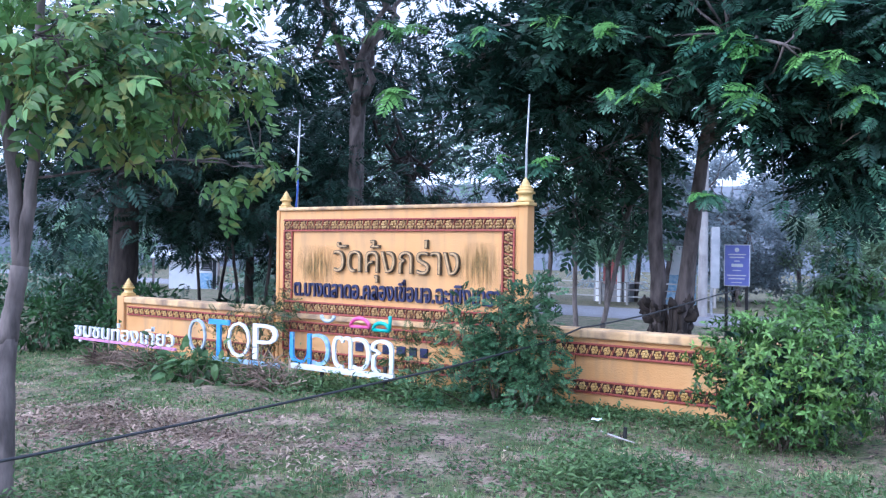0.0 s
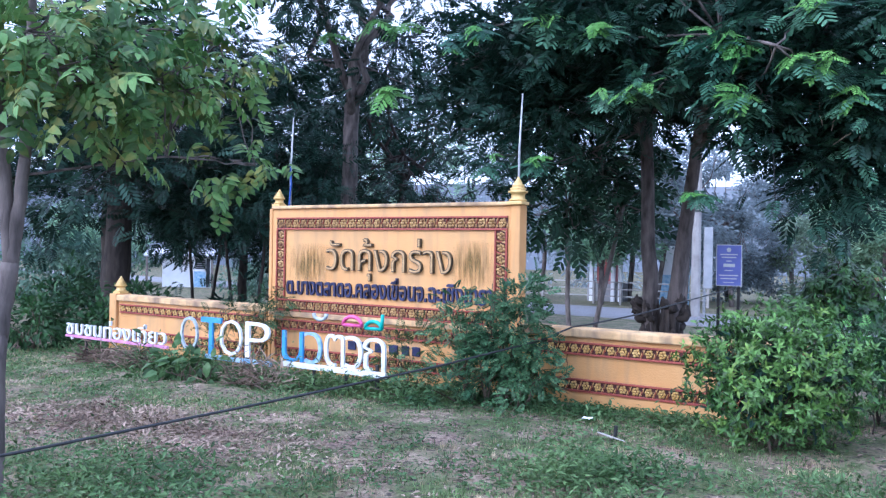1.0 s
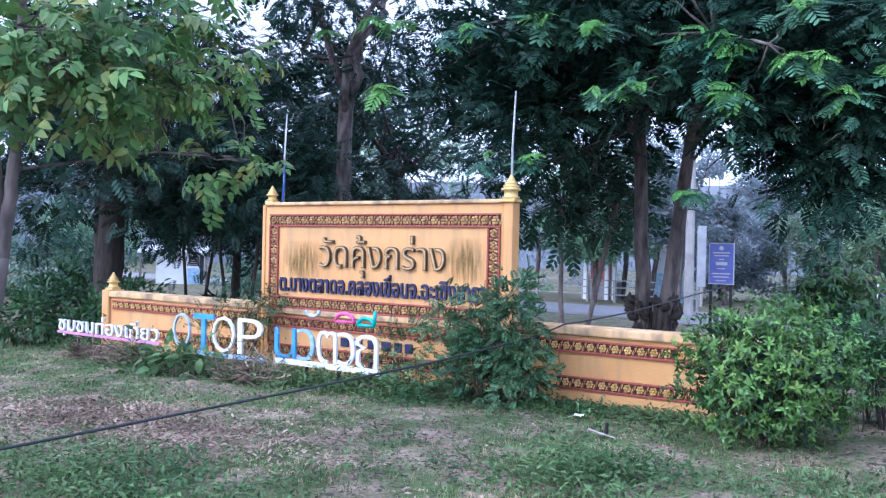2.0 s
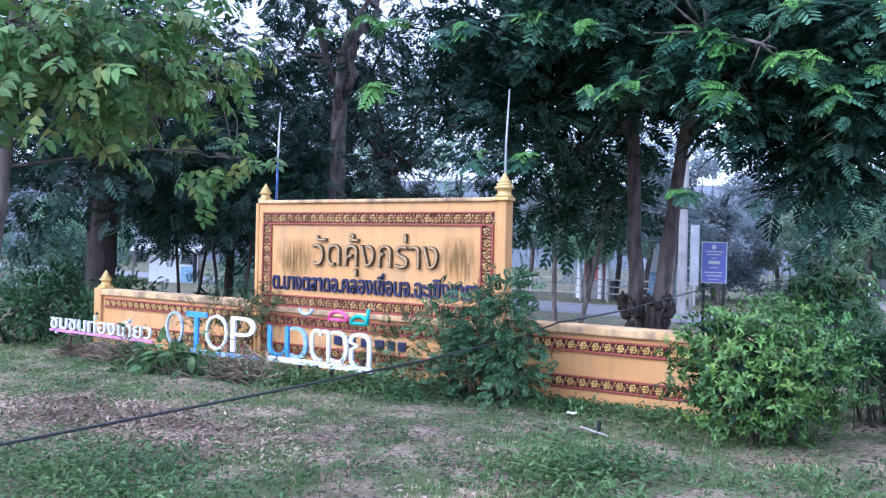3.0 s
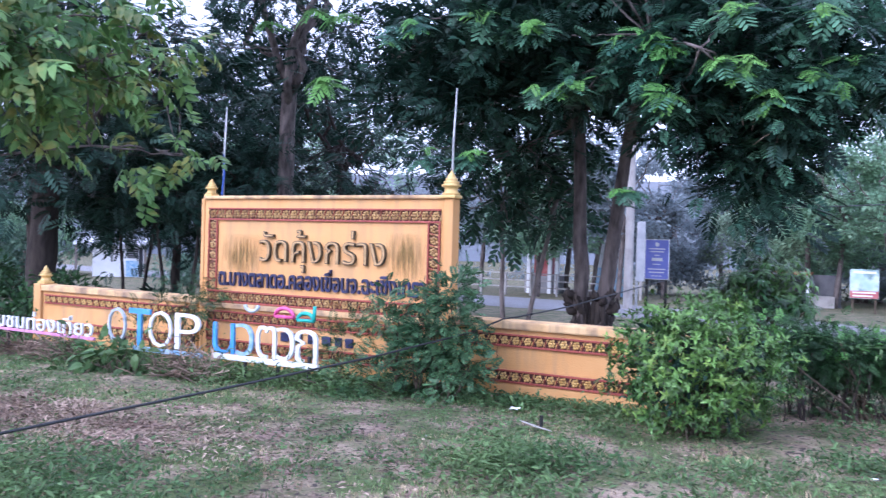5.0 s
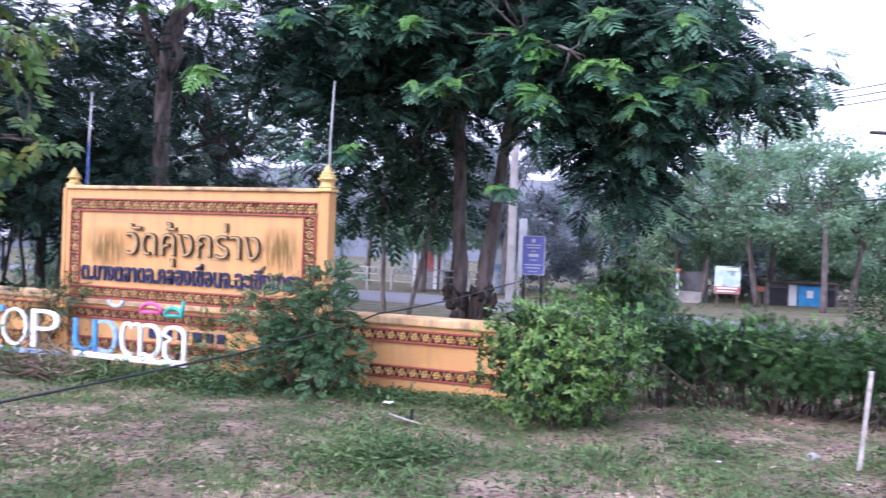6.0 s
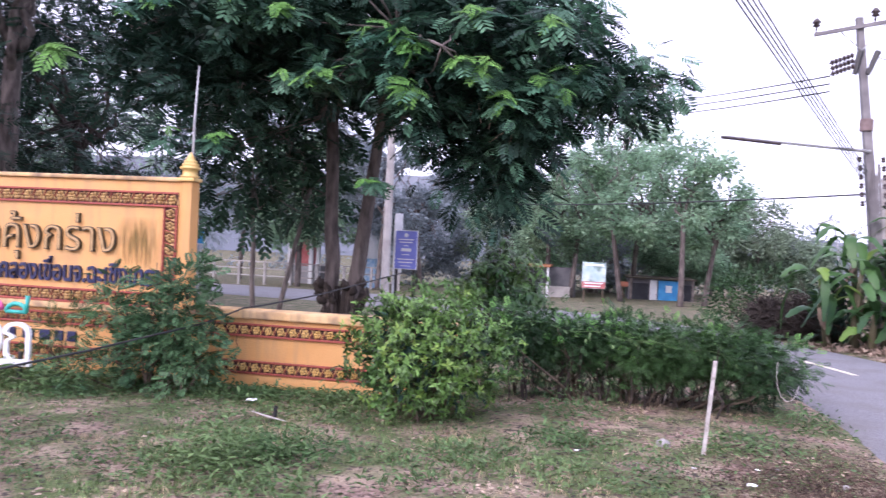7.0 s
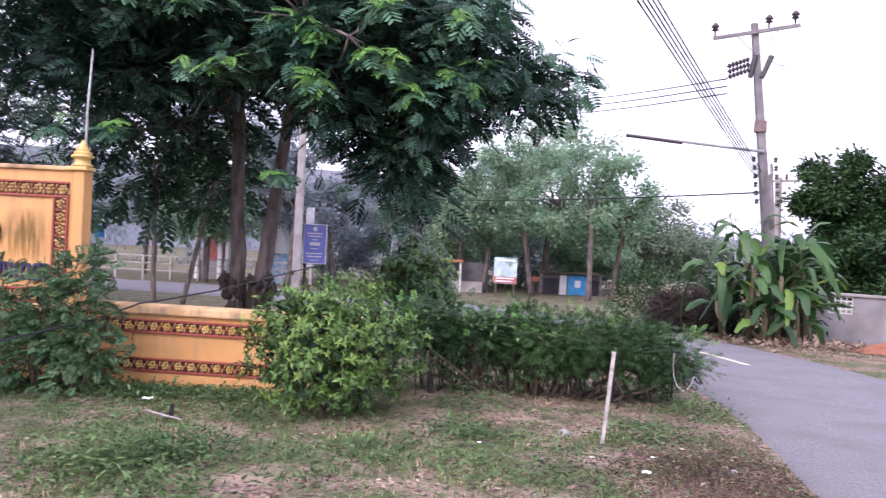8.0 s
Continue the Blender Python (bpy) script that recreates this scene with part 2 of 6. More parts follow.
def film_of_mould():
    """Olive-black mould in vertical runs, thin enough to let the plaster show between them."""
    m = bpy.data.materials.new("olive_mould_film")
    m.use_nodes = True
    n, l = m.node_tree.nodes, m.node_tree.links
    runs = n.new("ShaderNodeVectorMath")
    runs.operation = "MULTIPLY"
    l.new(n.new("ShaderNodeNewGeometry").outputs["Position"], runs.inputs[0])
    runs.inputs[1].default_value = (24.0, 24.0, 2.6)
    tex = n.new("ShaderNodeTexNoise")
    tex.inputs["Scale"].default_value, tex.inputs["Detail"].default_value = 1.0, 6.0
    l.new(runs.outputs[0], tex.inputs["Vector"])
    place = n.new("ShaderNodeTexCoord").outputs["Generated"]
    split = n.new("ShaderNodeSeparateXYZ")
    l.new(place, split.inputs[0])

    def fade(axis):
        a = n.new("ShaderNodeMath")
        a.operation = "PINGPONG"
        a.inputs[1].default_value = 0.5
        l.new(split.outputs[axis], a.inputs[0])
        r = n.new("ShaderNodeMapRange")
        r.inputs["From Max"].default_value = 0.46
        l.new(a.outputs[0], r.inputs["Value"])
        return r.outputs[0]

    both = n.new("ShaderNodeMath")
    both.operation = "MULTIPLY"
    l.new(fade(0), both.inputs[0])
    l.new(fade(2), both.inputs[1])
    streaks = n.new("ShaderNodeMapRange")
    streaks.inputs["From Min"].default_value, streaks.inputs["From Max"].default_value = 0.30, 0.66
    streaks.inputs["To Max"].default_value = 0.80
    l.new(tex.outputs["Fac"], streaks.inputs["Value"])
    cover = n.new("ShaderNodeMath")
    cover.operation = "MULTIPLY"
    l.new(both.outputs[0], cover.inputs[0])
    l.new(streaks.outputs[0], cover.inputs[1])
    n["Principled BSDF"].inputs["Base Color"].default_value = (0.27, 0.175, 0.055, 1)
    n["Principled BSDF"].inputs["Roughness"].default_value = 0.95
    l.new(cover.outputs[0], n["Principled BSDF"].inputs["Alpha"])
    return m


M["mould"] = film_of_mould()


# ---- building helpers ----
class Geo:
    """Vertices and faces of one mesh, in plan units."""

    def __init__(self):
        self.verts, self.faces, self.count = [], [], 0

    def add(self, verts, faces):
        v = np.asarray(verts, float).reshape(-1, 3)
        self.verts.append(v)
        by_size = {}
        for f in faces:
            by_size.setdefault(len(f), []).append(f)
        for f in by_size.values():
            self.faces.append(np.asarray(f, int) + self.count)
        self.count += len(v)
        return self

    def box(self, x0, x1, y0, y1, z0, z1, bevel=0.0):
        b = min(bevel, (x1 - x0) / 3, (y1 - y0) / 3, (z1 - z0) / 3)
        if b <= 0:
            v = [(x, y, z) for z in (z0, z1) for y in (y0, y1) for x in (x0, x1)]
            return self.add(v, [(0, 2, 3, 1), (4, 5, 7, 6), (0, 1, 5, 4), (1, 3, 7, 5), (3, 2, 6, 7), (2, 0, 4, 6)])
        bm = bmesh.new()
        bmesh.ops.create_cube(bm, size=1)
        for v in bm.verts:
            v.co = ((x0 + x1) / 2 + v.co.x * (x1 - x0), (y0 + y1) / 2 + v.co.y * (y1 - y0), (z0 + z1) / 2 + v.co.z * (z1 - z0))
        bmesh.ops.bevel(bm, geom=bm.edges[:], offset=b, segments=2, affect="EDGES", profile=0.6)
        bm.verts.index_update()
        self.add([v.co[:] for v in bm.verts], [tuple(v.index for v in f.verts) for f in bm.faces])
        bm.free()
        return self

    def lathe(self, profile, at=(0, 0, 0), sides=14):
        """profile: rows of radius, height."""
        n, v = len(profile), []
        for r, z in profile:
            for i in range(sides):
                a = 2 * math.pi * i / sides
                v.append((at[0] + r * math.cos(a), at[1] + r * math.sin(a), at[2] + z))
        f = [(j * sides + i, j * sides + (i + 1) % sides, (j + 1) * sides + (i + 1) % sides, (j + 1) * sides + i) for j in range(n - 1) for i in range(sides)]
        f += [tuple(range(sides))[::-1], tuple((n - 1) * sides + i for i in range(sides))]
        return self.add(v, f)

    def tube(self, points, radii, sides=8, rough=0.0, rng=None):
        points = [Vector(p) for p in points]
        if not hasattr(radii, "__len__"):
            radii = [radii] * len(points)
        v, side = [], None
        for i, p in enumerate(points):
            d = (points[min(i + 1, len(points) - 1)] - points[max(i - 1, 0)]).normalized()
            if side is None:
                side = d.orthogonal().normalized()
            side = (side - d * side.dot(d)).normalized()
            other = d.cross(side)
            for k in range(sides):
                a = 2 * math.pi * k / sides
                r = radii[i] * (1 + (rng.uniform(-rough, rough) if rough else 0))
                v.append(p + side * (r * math.cos(a)) + other * (r * math.sin(a)))
        n = len(points)
        f = [(j * sides + k, j * sides + (k + 1) % sides, (j + 1) * sides + (k + 1) % sides, (j + 1) * sides + k) for j in range(n - 1) for k in range(sides)]
        f += [tuple(range(sides))[::-1], tuple((n - 1) * sides + k for k in range(sides))]
        return self.add([p[:] for p in v], f)

    def spread(self, leaf, places, turns, sizes):
        """Many copies of one leaf (verts, faces): places (n, 3), turns (n, 3, 3), sizes (n,)."""
        lv, lf = leaf
        n = len(places)
        if not n:
            return self
        v = np.einsum("nij,kj->nki", turns, lv) * np.asarray(sizes)[:, None, None] + np.asarray(places)[:, None, :]
        by_size = {}
        for f in lf:
            by_size.setdefault(len(f), []).append(f)
        for f in by_size.values():
            f = np.asarray(f, int)
            self.faces.append((f[None] + (np.arange(n) * len(lv))[:, None, None]).reshape(-1, f.shape[1]) + self.count)
        self.verts.append(v.reshape(-1, 3))
        self.count += n * len(lv)
        return self

    def mesh(self, name, smooth=False):
        me = bpy.data.meshes.new(name)
        v = np.concatenate(self.verts) * K
        me.vertices.add(len(v))
        me.vertices.foreach_set("co", v.astype(np.float32).ravel())
        sizes = np.concatenate([np.full(len(f), f.shape[1]) for f in self.faces])
        loops = np.concatenate([f.ravel() for f in self.faces])
        me.loops.add(len(loops))
        me.loops.foreach_set("vertex_index", loops.astype(np.int32))
        me.polygons.add(len(sizes))
        me.polygons.foreach_set("loop_start", (np.cumsum(sizes) - sizes).astype(np.int32))
        me.polygons.foreach_set("loop_total", sizes.astype(np.int32))
        me.polygons.foreach_set("use_smooth", np.full(len(sizes), smooth))
        me.update(calc_edges=True)
        me.validate()
        return me


def thing(name, at, label, category, group="", kind=""):
    ob = new(name)
    ob.location = [c * K for c in at]
    return tagged(ob, label, category, group, kind)


def part(name, geo, mat, parent, label="", smooth=False, at=(0, 0, 0)):
    me = geo if isinstance(geo, bpy.types.Mesh) else geo.mesh(name, smooth)
    if not me.materials:
        me.materials.append(M[mat])
    ob = new(name, me)
    ob.parent = parent
    ob.location = [c * K for c in at]
    return tagged(ob, label)


def solo(name, geo, mat, at, label, category, group="", kind="", smooth=False):
    ob = new(name, geo.mesh(name, smooth))
    ob.data.materials.append(M[mat])
    ob.location = [c * K for c in at]
    return tagged(ob, label, category, group, kind)


def lettering(body, height, thick, width=None, bold=0.0):
    """Words standing in the xz plane, facing -y, from x = 0, as one mesh a letter with its marks: rows of x, mesh.
    height: of the small letters; width: whole length."""
    c = bpy.data.curves.new("words", "FONT")
    c.body, c.extrude, c.resolution_u, c.offset = body, 0.0, 3, bold
    ob = bpy.data.objects.new("words", c)
    scene.collection.objects.link(ob)
    me = bpy.data.meshes.new_from_object(ob.evaluated_get(bpy.context.evaluated_depsgraph_get()))
    bpy.data.objects.remove(ob)
    bm = bmesh.new()
    bm.from_mesh(me)
    bpy.data.meshes.remove(me)
    bmesh.ops.remove_doubles(bm, verts=bm.verts[:], dist=1e-5)
    x0, x1 = min(v.co.x for v in bm.verts), max(v.co.x for v in bm.verts)
    sx = width / (x1 - x0)
    for v in bm.verts:
        v.co = ((v.co.x - x0) * sx * K, 0, v.co.y * height / 0.55 * K)
    pieces, seen = [], set()
    for f in bm.faces:
        if f in seen:
            continue
        heap, island = [f], []
        seen.add(f)
        while heap:
            q = heap.pop()
            island.append(q)
            for e in q.edges:
                for o in e.link_faces:
                    if o not in seen:
                        seen.add(o)
                        heap.append(o)
        xs = [v.co.x for q in island for v in q.verts]
        pieces.append([min(xs), max(xs), island])
    pieces.sort(key=lambda p: p[0] - p[1])
    letters = []
    for lo, hi, island in pieces:
        for row in letters:
            if min(hi, row[1]) - max(lo, row[0]) > 0.45 * (hi - lo):
                row[2].extend(island)
                break
        else:
            letters.append([lo, hi, list(island)])
    out = []
    for lo, hi, island in sorted(letters, key=lambda r: r[0]):
        one = bmesh.new()
        made = {}
        for f in island:
            for v in f.verts:
                if v not in made:
                    made[v] = one.verts.new((v.co.x - lo, 0, v.co.z))
            one.faces.new([made[v] for v in f.verts])
        grown = bmesh.ops.extrude_face_region(one, geom=one.faces[:])
        for e in grown["geom"]:
            if isinstance(e, bmesh.types.BMVert):
                e.co.y -= thick * K
        bmesh.ops.recalc_face_normals(one, faces=one.faces[:])
        me = bpy.data.meshes.new("letter")
        one.to_mesh(me)
        one.free()
        out.append((lo / K, me))
    bm.free()
    return out


def letters(name, rows, mat, parent, at, label=""):
    return [part(name, me, mat, parent, label, at=(at[0] + x, at[1], at[2])) for x, me in rows]


# ---- leaves ----
def ovate(width=0.42, fold=0.08, curl=0.15):
    return (np.array([(0, 0, 0), (0.28, width / 2, fold), (0.65, width * 0.42, fold - curl * 0.4), (1, 0, -curl), (0.65, -width * 0.42, fold - curl * 0.4),
                      (0.28, -width / 2, fold), (0.45, 0, 0)]), [(0, 6, 1), (1, 6, 2), (2, 6, 3), (3, 6, 4), (4, 6, 5), (5, 6, 0)])


def blade(width=0.34, fold=0.06):
    return (np.array([(0, 0, 0), (0.5, width / 2, fold), (1, 0, -0.06), (0.5, -width / 2, fold)]), [(0, 2, 1), (0, 3, 2)])


def frond(pairs=9, leaflet=0.30, width=0.075, droop=0.18, angle=62):
    """A feathery compound leaf along +x, one unit long, with paired narrow leaflets."""
    v, f = [], []
    for i in range(1, pairs + 1):
        s = i / (pairs + 0.3)
        x, z = s, -droop * s * s
        long = leaflet * (0.55 + 0.9 * math.sin(math.pi * min(1, s * 0.9 + 0.1)) * 0.6)
        for side in (1, -1):
            a = radians(angle - 18 * s)
            d = np.array((math.cos(a), side * math.sin(a), -0.22))
            w = np.array((math.sin(a), -side * math.cos(a), 0)) * width / 2
            o = np.array((x, 0, z))
            k = len(v)
            v += [o, o + d * long * 0.5 + w, o + d * long, o + d * long * 0.5 - w]
            f += [(k, k + 1, k + 2), (k, k + 2, k + 3)]
    k = len(v)
    v += [(0, 0.008, 0), (0, -0.008, 0), (1, 0, -droop)]
    f.append((k, k + 1, k + 2))
    return np.array([tuple(p) for p in v], float), f


def plume(pairs=6, leaflet=0.42, width=0.13, droop=0.3, angle=64):
    """A feathery leaf along +x, one unit long, with paired blunt oblong leaflets."""
    v, f = [], []
    for i in range(1, pairs + 1):
        s = i / (pairs + 0.2)
        o = np.array((s, 0, -droop * s * s))
        long = leaflet * (0.62 + 0.40 * math.sin(math.pi * (0.15 + 0.75 * s)))
        for side in (1, -1):
            a = radians(angle - 26 * s)
            d = np.array((math.cos(a), side * math.sin(a), -0.30)) * long
            w = np.array((math.sin(a), -side * math.cos(a), 0)) * width / 2
            k = len(v)
            v += [o, o + d * 0.3 + w, o + d * 0.85 + w * 0.8, o + d, o + d * 0.85 - w * 0.8, o + d * 0.3 - w]
            f += [(k, k + 1, k + 2, k + 3), (k, k + 3, k + 4, k + 5)]
    k = len(v)
    v += [(0, 0.010, 0), (0, -0.010, 0), (1, 0, -droop)]
    f.append((k, k + 1, k + 2))
    return np.array([tuple(p) for p in v], float), f


def spray():
    """Three pointed leaves on one twig, for far crowns."""
    v, f = [], []
    for a, up in ((0.0, 0.05), (1.2, -0.1), (-1.1, 0.0)):
        c, s = math.cos(a), math.sin(a)
        k = len(v)
        v += [(0, 0, 0), (0.5 * c - 0.2 * s, 0.5 * s + 0.2 * c, up + 0.06), (c, s, up), (0.5 * c + 0.2 * s, 0.5 * s - 0.2 * c, up + 0.06)]
        f += [(k, k + 2, k + 1), (k, k + 3, k + 2)]
    return np.array(v, float), f


def leafy_twig(pairs=3, leaf=0.44):
    """A twig along +x with paired oval leaves and one at its tip."""
    lv, lf = ovate(0.52, 0.07, 0.24)
    v, f = [], []
    for i in range(pairs * 2 + 1):
        s = 1.0 if i == pairs * 2 else (i // 2 + 1) / (pairs + 0.6)
        a = 0.0 if i == pairs * 2 else (1 if i % 2 else -1) * radians(58)
        c, n = math.cos(a), math.sin(a)
        k = len(v)
        size = leaf * (0.8 + 0.3 * math.sin(s * 3))
        v += [(s + (x * c - y * n) * size, (x * n + y * c) * size, -0.16 * s * s + (z - 0.28 * x) * size) for x, y, z in lv]
        f += [tuple(q + k for q in p) for p in lf]
    return np.array(v, float), f


def turns_of(out, rng, up=(0, 0, 1), wobble=0.5):
    """Rotations whose x axis follows out (n, 3), with leaf faces turned roughly upward."""
    x = out + rng.normal(0, wobble, out.shape) * 0.6
    x /= np.linalg.norm(x, axis=1, keepdims=True) + 1e-9
    u = np.array(up) + rng.normal(0, wobble, out.shape)
    y = np.cross(u, x)
    y /= np.linalg.norm(y, axis=1, keepdims=True) + 1e-9
    z = np.cross(x, y)
    return np.stack([x, y, z], axis=2)


def puff(geo, rng, centre, radii, n, leaf, size, droop=0.35, shell=0.55, wobble=0.5, clusters=0, keep=None, lift=1.0):
    """n leaves in an uneven ellipsoid: drawn round twig ends, so that clumps and gaps show."""
    radii = np.asarray(radii, float)
    knots = clusters or max(4, n // 14)
    d = rng.normal(size=(knots, 3))
    d /= np.linalg.norm(d, axis=1, keepdims=True)
    r = shell + (1 - shell) * rng.random((knots, 1)) ** 0.6
    ends = d * r * radii
    pick = rng.integers(0, knots, n)
    off = rng.normal(0, 1, (n, 3)) * size * 0.75
    p = ends[pick] + off
    out = off / (np.linalg.norm(off, axis=1, keepdims=True) + 1e-9) * 0.8 + d[pick] * 0.6
    out[:, 2] = out[:, 2] * lift - droop
    if keep is not None:
        ok = keep(p + np.asarray(centre))
        p, out = p[ok], out[ok]
    s = size * rng.uniform(0.65, 1.25, len(p))
    return geo.spread(leaf, p + np.asarray(centre), turns_of(out, rng, wobble=wobble), s)


def rosettes(geo, rng, centres, axes, leaf, size, leaves=9, droop=False):
    """Whorls of leaves round twig ends, their faces turned along each axis."""
    places, turns, sizes = [], [], []
    for c, d in zip(centres, axes):
        d = Vector(d).normalized()
        side = d.orthogonal().normalized()
        other = d.cross(side)
        spin = rng.uniform(0, 6.28)
        for k in range(leaves):
            a = spin + 2.4 * k
            tilt = rng.uniform(-0.5, 0.1) if droop else rng.uniform(-0.3, 1.1)
            x = (side * math.cos(a) + other * math.sin(a)) * math.cos(tilt) + d * math.sin(tilt)
            z = d * math.cos(tilt) - (side * math.cos(a) + other * math.sin(a)) * math.sin(tilt)
            y = z.cross(x)
            turns.append(np.array([x, y, z]).T)
            places.append(Vector(c) - d * (0.02 * k / leaves))
            sizes.append(size * rng.uniform(0.6, 1.2))
    return geo.spread(leaf, np.array([tuple(p) for p in places]), np.array(turns), np.array(sizes))


def limb(geo, rng, start, end, r0, r1, steps=6, bend=0.06, sides=8):
    a, b = Vector(start), Vector(end)
    long = (b - a).length
    pts, rad = [], []
    for i in range(steps + 1):
        s = i / steps
        j = Vector((rng.normal(), rng.normal(), rng.normal() * 0.5)) * bend * long * math.sin(math.pi * s)
        pts.append(a.lerp(b, s) + j)
        rad.append(r0 + (r1 - r0) * s)
    geo.tube(pts, rad, sides, 0.08, rng)
    return pts


# ---- ground ----
def ease(a, b, x):
    s = min(1.0, max(0.0, (x - a) / (b - a)))
    return s * s * (3 - 2 * s)


def level(x, y):
    """The lie of the land: almost flat round the sign, falling away gently behind it."""
    z = -0.06 + 0.0142 * (min(max(x, -8), 12) - 3) - 0.0166 * min(max(y, -12), 2)
    d = max(0.0, min(y, 90) - 2)
    return z - 0.026 * (d * d / (d + 3))


ROAD = [(11.9, -60, 2.3), (11.9, -14, 2.1), (11.75, -6, 1.9), (11.75, -2.5, 1.85), (11.65, 0.5, 1.55), (11.25, 3.5, 1.45), (10.5, 6.2, 1.5), (9.2, 9.2, 1.8),
        (6.6, 12.6, 2.1), (2.5, 16.0, 2.5), (-4, 19.0, 2.7), (-14, 22.0, 2.8), (-34, 26.0, 2.8), (-70, 31.0, 2.8)]


def road_line(step=0.35):
    pts = [Vector((x, y, w)) for x, y, w in ROAD]
    out = []
    for i in range(len(pts) - 1):
        p0, p1, p2, p3 = pts[max(i - 1, 0)], pts[i], pts[i + 1], pts[min(i + 2, len(pts) - 1)]
        n = max(2, int((p2 - p1).length / step))
        n = min(n, 40)
        for k in range(n):
            s = k / n
            out.append(0.5 * ((2 * p1) + (p2 - p0) * s + (2 * p0 - 5 * p1 + 4 * p2 - p3) * s * s + (3 * p1 - p0 - 3 * p2 + p3) * s ** 3))
    return out + [pts[-1]]


ROAD_LINE = road_line()
ROAD_XY = np.array([(p.x, p.y) for p in ROAD_LINE])
ROAD_W = np.array([p.z for p in ROAD_LINE])


def off_road(x, y):
    """Distance beyond the road's edge (negative on the road)."""
    d = np.hypot(ROAD_XY[:, 0] - x, ROAD_XY[:, 1] - y)
    i = int(d.argmin())
    return d[i] - ROAD_W[i]


def axis_steps(near0, near1, step, far0, far1):
    a = list(np.arange(near0, near1, step))
    s, v = step, near1
    while v < far1:
        a.append(v)
        s *= 1.22
        v += s
    a.append(far1)
    s, v = step, near0 - step
    while v > far0:
        a.insert(0, v)
        s *= 1.22
        v -= s
    a.insert(0, far0)
    return np.array(a)


gx, gy = axis_steps(-5, 15, 0.12, -900, 900), axis_steps(-8, 4, 0.12, -900, 1400)
verts = []
for y in gy:
    for x in gx:
        near = math.exp(-((x - 6) / 14) ** 2 - ((y + 2) / 12) ** 2)
        bumpy = (noise.noise((x * 0.9, y * 0.9, 3)) * 0.035 + noise.noise((x * 3.1, y * 3.1, 9)) * 0.016) * near
        o = off_road(x, y) if -80 < x < 40 and -60 < y < 60 else 5
        verts.append((x, y, level(x, y) + bumpy * ease(0.0, 0.6, o) - 0.05 * (1 - ease(-0.25, 0.1, o))))
nx = len(gx)
quads = [(j * nx + i, j * nx + i + 1, (j + 1) * nx + i + 1, (j + 1) * nx + i) for j in range(len(gy) - 1) for i in range(nx - 1)]


def ground_material():
    """Bare brown soil, straw, leaf litter and thin grass, in patches."""
    m = bpy.data.materials.new("soil_straw_and_thin_grass")
    m.use_nodes = True
    n, l = m.node_tree.nodes, m.node_tree.links
    where = n.new("ShaderNodeNewGeometry").outputs["Position"]

    def tex(scale, fine, low, high):
        t = n.new("ShaderNodeTexNoise")
        t.inputs["Scale"].default_value, t.inputs["Detail"].default_value = scale, fine
        l.new(where, t.inputs["Vector"])
        r = n.new("ShaderNodeMapRange")
        r.inputs["From Min"].default_value, r.inputs["From Max"].default_value = low, high
        l.new(t.outputs["Fac"], r.inputs["Value"])
        return r.outputs[0]

    def blend(f, a, b):
        x = n.new("ShaderNodeMix")
        x.data_type = "RGBA"
        l.new(f, x.inputs[0])
        for s, c in ((6, a), (7, b)):
            if isinstance(c, tuple):
                x.inputs[s].default_value = (*c, 1)
            else:
                l.new(c, x.inputs[s])
        return x.outputs[2]

    soil = blend(tex(22, 8, 0.35, 0.65), (0.130, 0.084, 0.068), (0.36, 0.258, 0.215))
    straw = blend(tex(60, 6, 0.3, 0.7), (0.23, 0.175, 0.125), (0.45, 0.36, 0.27))
    green = blend(tex(40, 6, 0.3, 0.7), (0.062, 0.088, 0.038), (0.150, 0.178, 0.078))
    c = blend(tex(2.3, 9, 0.42, 0.60), soil, straw)
    c = blend(tex(1.6, 10, 0.42, 0.58), c, green)
    where_y = n.new("ShaderNodeSeparateXYZ")
    l.new(where, where_y.inputs[0])
    lawn = n.new("ShaderNodeMapRange")
    lawn.inputs["From Min"].default_value, lawn.inputs["From Max"].default_value = 1.5 * K, 3.0 * K
    l.new(where_y.outputs[1], lawn.inputs["Value"])
    verge = n.new("ShaderNodeMapRange")
    verge.inputs["From Min"].default_value, verge.inputs["From Max"].default_value = 12.0 * K, 10.4 * K
    l.new(where_y.outputs[0], verge.inputs["Value"])
    kept = n.new("ShaderNodeMath")
    kept.operation = "MULTIPLY"
    l.new(lawn.outputs[0], kept.inputs[0])
    l.new(verge.outputs[0], kept.inputs[1])
    c = blend(kept.outputs[0], c, blend(tex(3.0, 9, 0.4, 0.66), (0.105, 0.115, 0.060), (0.22, 0.185, 0.135)))
    c = blend(tex(17, 9, 0.545, 0.63), c, (0.06, 0.05, 0.045))
    shader = n["Principled BSDF"]
    l.new(c, shader.inputs["Base Color"])
    shader.inputs["Roughness"].default_value = 0.95
    shader.inputs["Specular IOR Level"].default_value = 0.15
    bump = n.new("ShaderNodeBump")
    bump.inputs["Strength"].default_value, bump.inputs["Distance"].default_value = 0.9, 0.03
    l.new(tex(35, 8, 0, 1), bump.inputs["Height"])
    l.new(bump.outputs[0], shader.inputs["Normal"])
    return m


M["ground"] = ground_material()
solo("ground", Geo().add(verts, quads), "ground", (0, 0, 0), "bare brown soil with straw, litter and thin grass", "ground", kind="structure", smooth=True)

g = Geo()
rv = []
